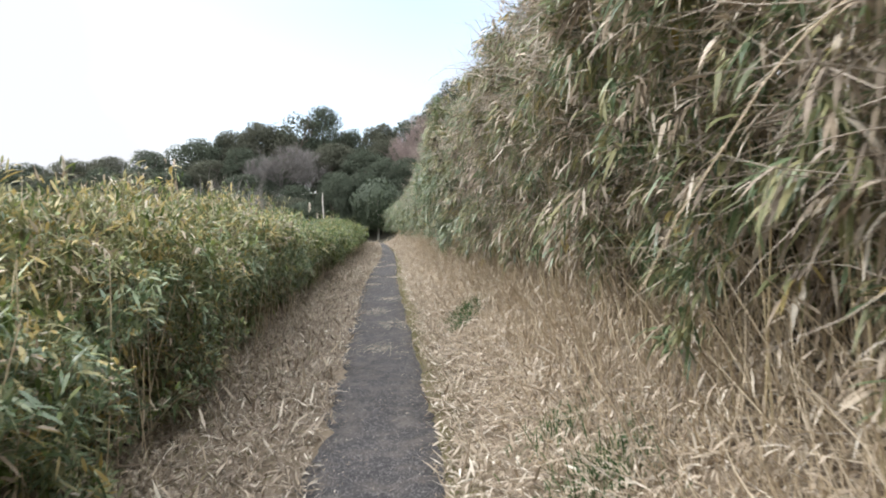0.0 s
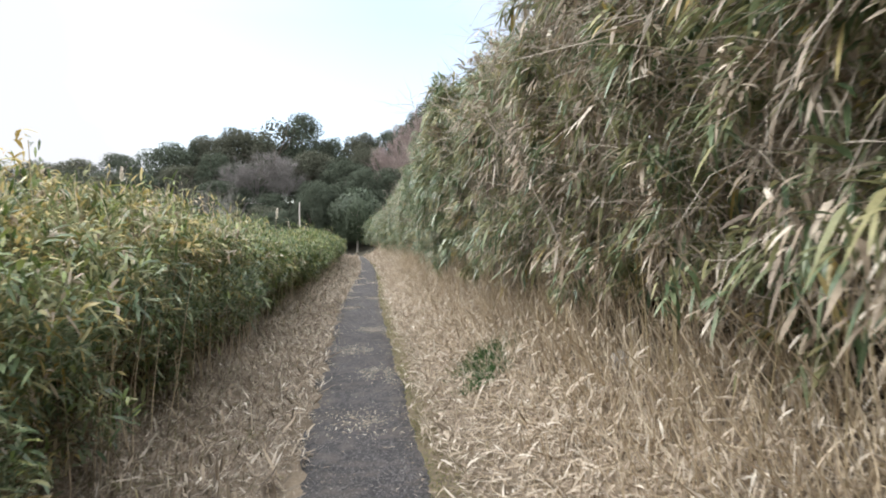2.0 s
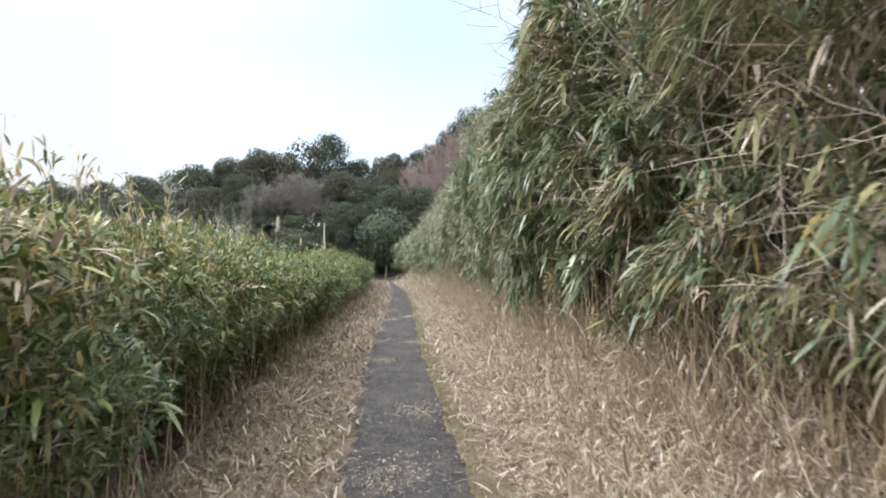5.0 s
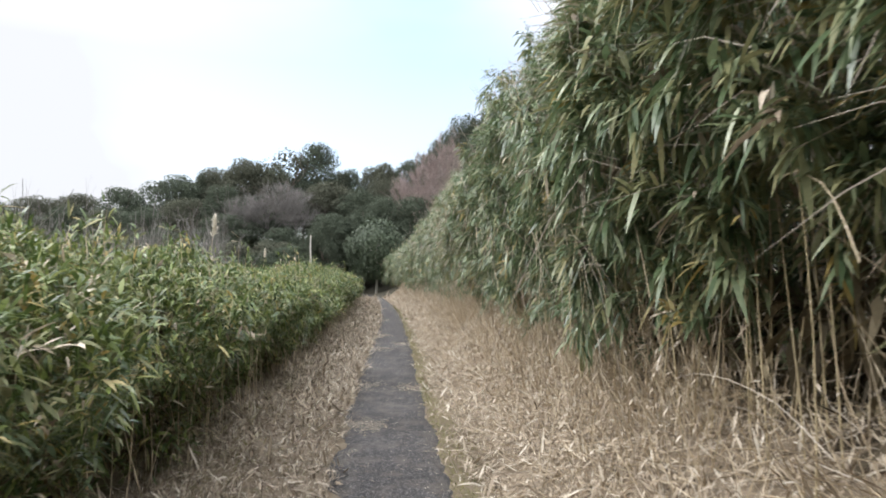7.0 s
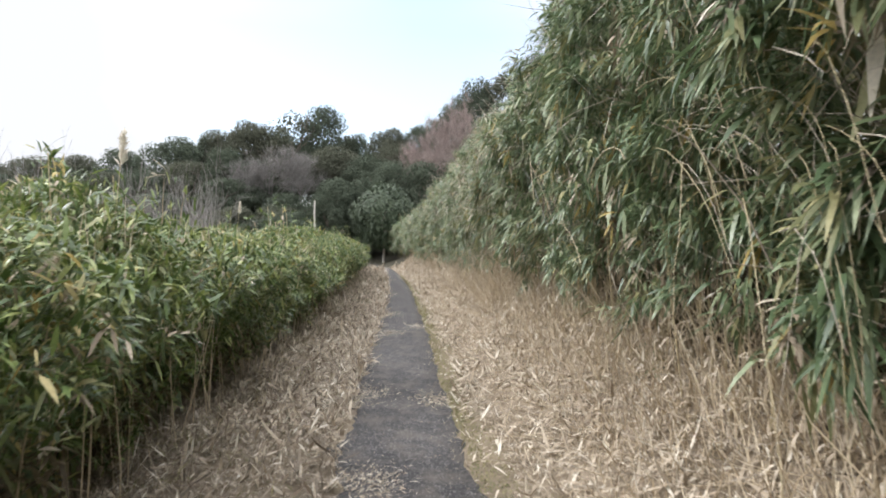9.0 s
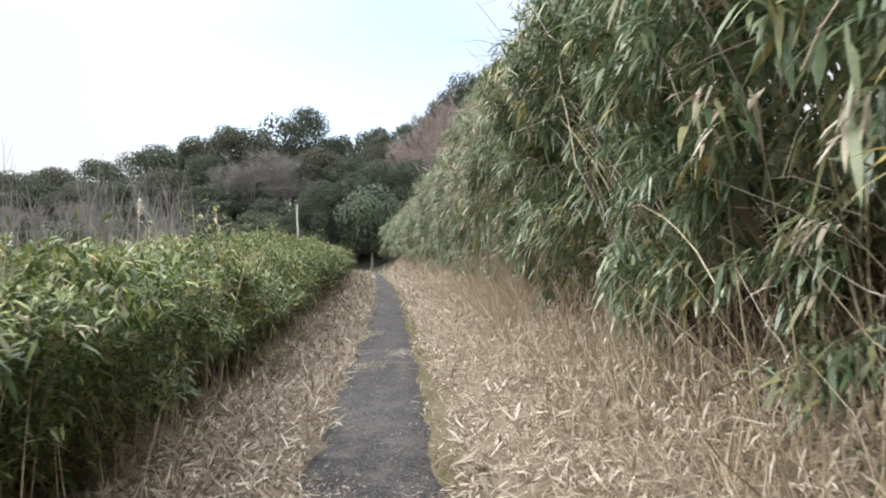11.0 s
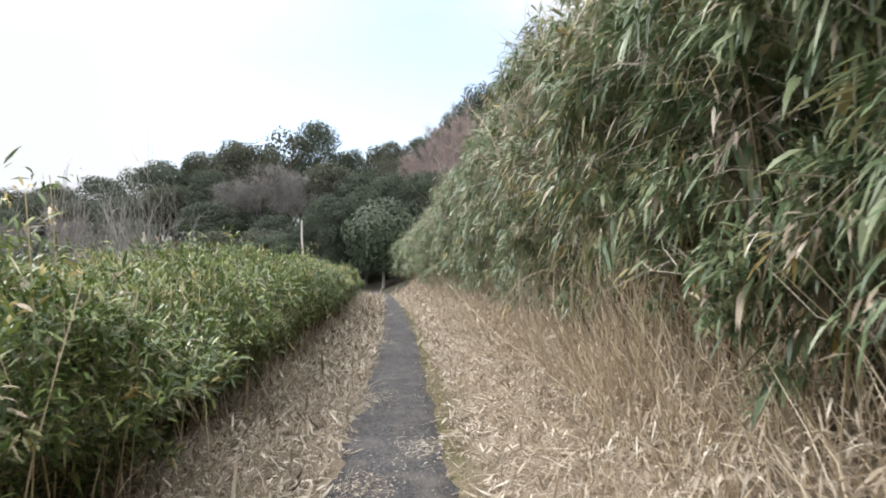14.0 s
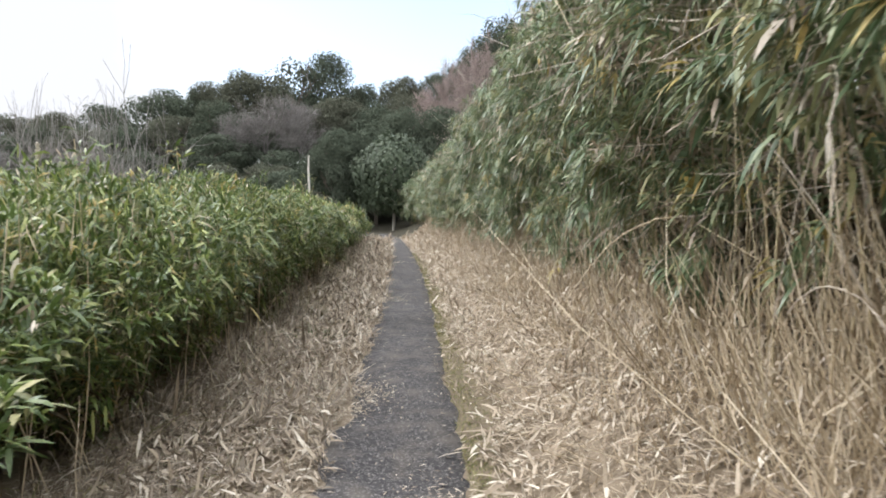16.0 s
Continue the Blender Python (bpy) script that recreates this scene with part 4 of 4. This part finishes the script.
# ---- dead canes hanging out of the wall ----
def dead_cane(y, u, z, dx, dy, dz, thick=0.005, material=M_STALK):
    x = float(mid(y)) + u
    q = np.linspace(0, 1, 8)[:, None]
    sag = np.array([0, 0, -0.12]) * (4 * q * (1 - q) * -1)
    pts = q * np.array([dx, dy, dz]) + sag + rng.normal(0, 0.004, (8, 3))
    ob = thing("dead_cane", x, y, z, "long straw-coloured dead bamboo cane leaning out of the thicket", "cane", "dead canes")
    h = Heap().add(*tube(pts, np.linspace(thick, thick * 0.5, 8), 6))
    for i in range(1, 7):
        d = unit(pts[i + 1] - pts[i]) * 0.006
        h.add(*tube([pts[i] - d, pts[i], pts[i] + d], [thick * 0.9, thick * 1.35, thick * 0.9], 6))
    part("cane", h.mesh("cane", [material]), ob)


for j in range(70):
    y = -2 + 34 * (j + rng.random()) / 70
    u = rng.uniform(1.15, 1.6)
    dead_cane(y, u, rng.uniform(0.7, 2.9), rng.normal(-0.1, 0.3), rng.normal(0, 0.5), rng.normal(0.1, 0.55), rng.uniform(0.0025, 0.004), M_TWIG if j % 2 else M_STALK)
for j in range(26):   # a collapsed sheaf of them
    dead_cane(17.75 + rng.normal(0, 0.14), 1.32 + rng.normal(0, 0.06), 2.3 + rng.normal(0, 0.1), rng.normal(0.18, 0.08), rng.normal(-1.15, 0.1), rng.normal(-0.95, 0.1), 0.0022, M_STALK if j % 2 else M_BARE)
SHEAVES = [  # y, u, z of the bundle's root, the way it points, spread, count
    (21.4, 1.35, 1.95, (0.1, -0.25, -1.15), 0.3, 22),
    (13.6, 1.3, 2.5, (0.1, -0.75, -0.75), 0.22, 26),
    (14.2, 1.35, 2.0, (0.05, -0.9, -0.55), 0.25, 22),
    (13.0, 1.3, 1.75, (0.0, -0.5, -0.8), 0.25, 20),
    (6.6, 1.35, 2.7, (-0.1, -0.85, -0.5), 0.28, 24),
    (8.2, 1.4, 2.2, (-0.1, -0.9, -0.1), 0.28, 24),
    (4.2, 1.35, 2.4, (-0.15, -0.8, -0.1), 0.3, 20),
    (24.5, 1.45, 1.6, (-0.1, -0.6, -0.8), 0.3, 20),
]
for y, u, z, way, spread, count in SHEAVES:
    for j in range(count):
        dx, dy, dz = np.array(way) * rng.uniform(0.6, 1.15) + rng.normal(0, 0.5 * spread, 3)
        dead_cane(y + rng.normal(0, spread), u + rng.normal(0, 0.07), z + rng.normal(0, 0.6 * spread), dx, dy, dz, rng.uniform(0.0014, 0.0025), M_CULM if j % 3 else M_TWIG)


# ---- green tufts, moss and a stone on the verge ----
def grass_tuft(x, y, size, count):
    ob = thing("grass_tuft", x, y, float(land(x, y)), "small tuft of fresh green grass in dead leaves", "grass", "grass tufts")
    r = rng.normal(0, 0.32 * size, (count, 2))
    p = np.stack([r[:, 0], r[:, 1], land(x + r[:, 0], y + r[:, 1]) - land(x, y) + 0.02], 1)
    v, t, m = blades(p, np.stack([rng.normal(0, 0.45, count), rng.normal(0, 0.45, count), 1 + 0 * r[:, 0]], 1), rng.uniform(0.1, 0.24, count), 0.007, rng.uniform(0.1, 0.7, count), 0)
    part("grass", mesh_from("grass", v, t, [M_GRASS]), ob, kind="stuff")


for row in [(1.43, 7.45, 0.42, 900), (1.5, 7.2, 0.3, 400), (1.36, 6.75, 0.32, 520), (1.55, 1.4, 0.5, 420), (1.25, 1.0, 0.45, 300), (1.5, 2.2, 0.4, 200), (-1.15, 26.5, 0.5, 80)]:
    grass_tuft(*row)

n = 46000
y = -1 + 41 * rng.random(n) ** 1.15
u = half(y) * 1.02 + np.abs(rng.normal(0, 0.17, n)) * (0.6 + 0.5 * (wave(y, 91, 5.0, 3) > -0.2))
x = mid(y) + u
v, t, m = blades(np.stack([x, y, land(x, y)], 1), np.stack([rng.normal(0, 0.8, n), rng.normal(0, 0.8, n), 0.8 + 0 * x], 1), rng.uniform(0.015, 0.042, n) * (1 + np.clip(y - 20, 0, 30) / 25), 0.006, 0.3, 0, light=True)
tagged(new("moss_strip", mesh_from("moss_strip", v, t, [M_MOSS])), "yellow-green moss and low grass along the path edge", "moss", kind="stuff")

# leaves blown onto the path, gathered in pale patches
PATCHES = [(9.7, -0.1, 0.3), (11.6, 0.15, 0.25), (8.2, 0.2, 0.3), (14.9, -0.2, 0.22), (17.2, -0.3, 0.25), (21.5, -0.22, 0.22), (24.4, -0.25, 0.25), (22.4, 0.25, 0.25), (24.0, -0.38, 0.2), (17.0, 0.3, 0.2), (6.3, 0.0, 0.3), (29.6, -0.3, 0.3)]
h = Heap()
for yy, uu, rad in PATCHES:
    k = 400
    y = yy + rng.normal(0, rad * 0.8, k)
    u = np.clip(uu + rng.normal(0, rad * 0.55, k), -0.42, 0.42)
    p = np.stack([mid(y) + u, y, 0.024 + rng.uniform(0.002, 0.012, k)], 1)
    h.add(*blades(p, np.stack([rng.normal(0, 1, k), rng.normal(0, 1, k), rng.normal(0.02, 0.1, k)], 1), rng.uniform(0.015, 0.06, k), rng.uniform(0.004, 0.012, k), 0.1, 1, light=True))
k = 8000
y = -3 + 42 * rng.random(k) ** 1.2
u = half(y) * rng.uniform(-0.95, 0.95, k)
keep = lumps(u * 1.5, y, 95, 0.3, 1.4) + rng.normal(0, 0.35, k) > 0.1
y, u, k = y[keep], u[keep], int(keep.sum())
h.add(*blades(np.stack([mid(y) + u, y, 0.028 + rng.uniform(0, 0.006, k)], 1), np.stack([rng.normal(0, 1, k), rng.normal(0, 1, k), rng.normal(0.02, 0.08, k)], 1), rng.uniform(0.01, 0.04, k), rng.uniform(0.003, 0.008, k), 0.1, 0, light=True))
k = 3000
y = -3 + 50 * rng.random(k) ** 1.2
u = np.sign(rng.normal(-0.15, 1, k)) * (half(y) - np.abs(rng.normal(0, 0.1, k)))
h.add(*blades(np.stack([mid(y) + u, y, 0.02 + rng.uniform(0.002, 0.012, k)], 1), np.stack([rng.normal(0, 1, k), rng.normal(0, 1, k), rng.normal(0.03, 0.12, k)], 1), rng.uniform(0.02, 0.06, k), rng.uniform(0.005, 0.012, k), 0.1, 0, light=True))
tagged(new("leaf_litter", h.mesh("leaf_litter", [M_TRODDEN, M_DRY])), "dead leaves blown onto the dark path", "leaf litter", kind="stuff")

# pale stone lying on the bank
bm = bmesh.new()
bmesh.ops.create_icosphere(bm, subdivisions=3, radius=0.1)
for q in bm.verts:
    q.co *= 1 + 0.25 * noise.noise(q.co * 14) + 0.1 * noise.noise(q.co * 40)
    q.co.z *= 0.75
stone_me = bpy.data.meshes.new("stone")
bm.to_mesh(stone_me)
bm.free()
stone_me.materials.append(M_STONE)
stone = tagged(new("stone", stone_me), "pale grey rough stone half buried in dead leaves", "stone")
stone.location = (2.1, 5.35, float(land(2.1, 5.35)) + 0.04)

# thin dead stems leaning at the foot of the dwarf bamboo
for j in range(34):
    y = -1 + 30 * (j + rng.random()) / 34
    u = rng.uniform(-1.7, -1.25)
    dead_cane(y, u, float(land(float(mid(y)) + u, y)), rng.normal(0.1, 0.22), rng.normal(-0.1, 0.3), rng.uniform(0.1, 0.6), rng.uniform(0.002, 0.0035))
# bare twiggy plants above the thicket
for j, (x, y, size) in enumerate([(-3.1, 13.1, 0.58), (-3.0, 9.6, 0.52)]):
    ob = thing("bare_shrub", x, y, float(land(x, y)), "leafless twiggy plant standing in the dwarf bamboo", "shrub")
    ob.matrix_basis = pose(x, y, float(land(x, y)), 0, 0, 40 + 70 * j) @ Matrix.Scale(size, 4)
    part("branchwork", SCRUB[j], ob, kind="stuff")

# withered grass at the foot of the dwarf bamboo
n = 72000
y = -3 + 47 * rng.random(n) ** 1.15
u = -0.47 - 1.35 * rng.random(n) ** 0.8
x = mid(y) + u
grow = 1 + np.clip(y - 22, 0, 30) / 25
tall = np.interp(u, [-1.8, -1.4, -0.9, -0.45], [0.36, 0.26, 0.15, 0.06]) * (1 + 0.5 * lumps(x, y, 97, 0.3, 1.1)) * rng.uniform(0.4, 1.3, n) * grow
v, t, m = blades(np.stack([x, y, land(x, y)], 1), np.stack([rng.normal(0.25, 0.7, n), rng.normal(0, 0.7, n), rng.uniform(0.25, 1, n)], 1), tall, 0.006 * grow, rng.uniform(0.1, 0.8, n), mix(n, [0.4, 0.16, 0.32, 0.12]), light=True)
tagged(new("withered_grass", mesh_from("withered_grass", v, t, [M_TRODDEN, M_OLD_SHADE, M_DRY, M_MOSS], m)), "withered straw and brown grass below the dwarf bamboo", "dry grass", kind="stuff")
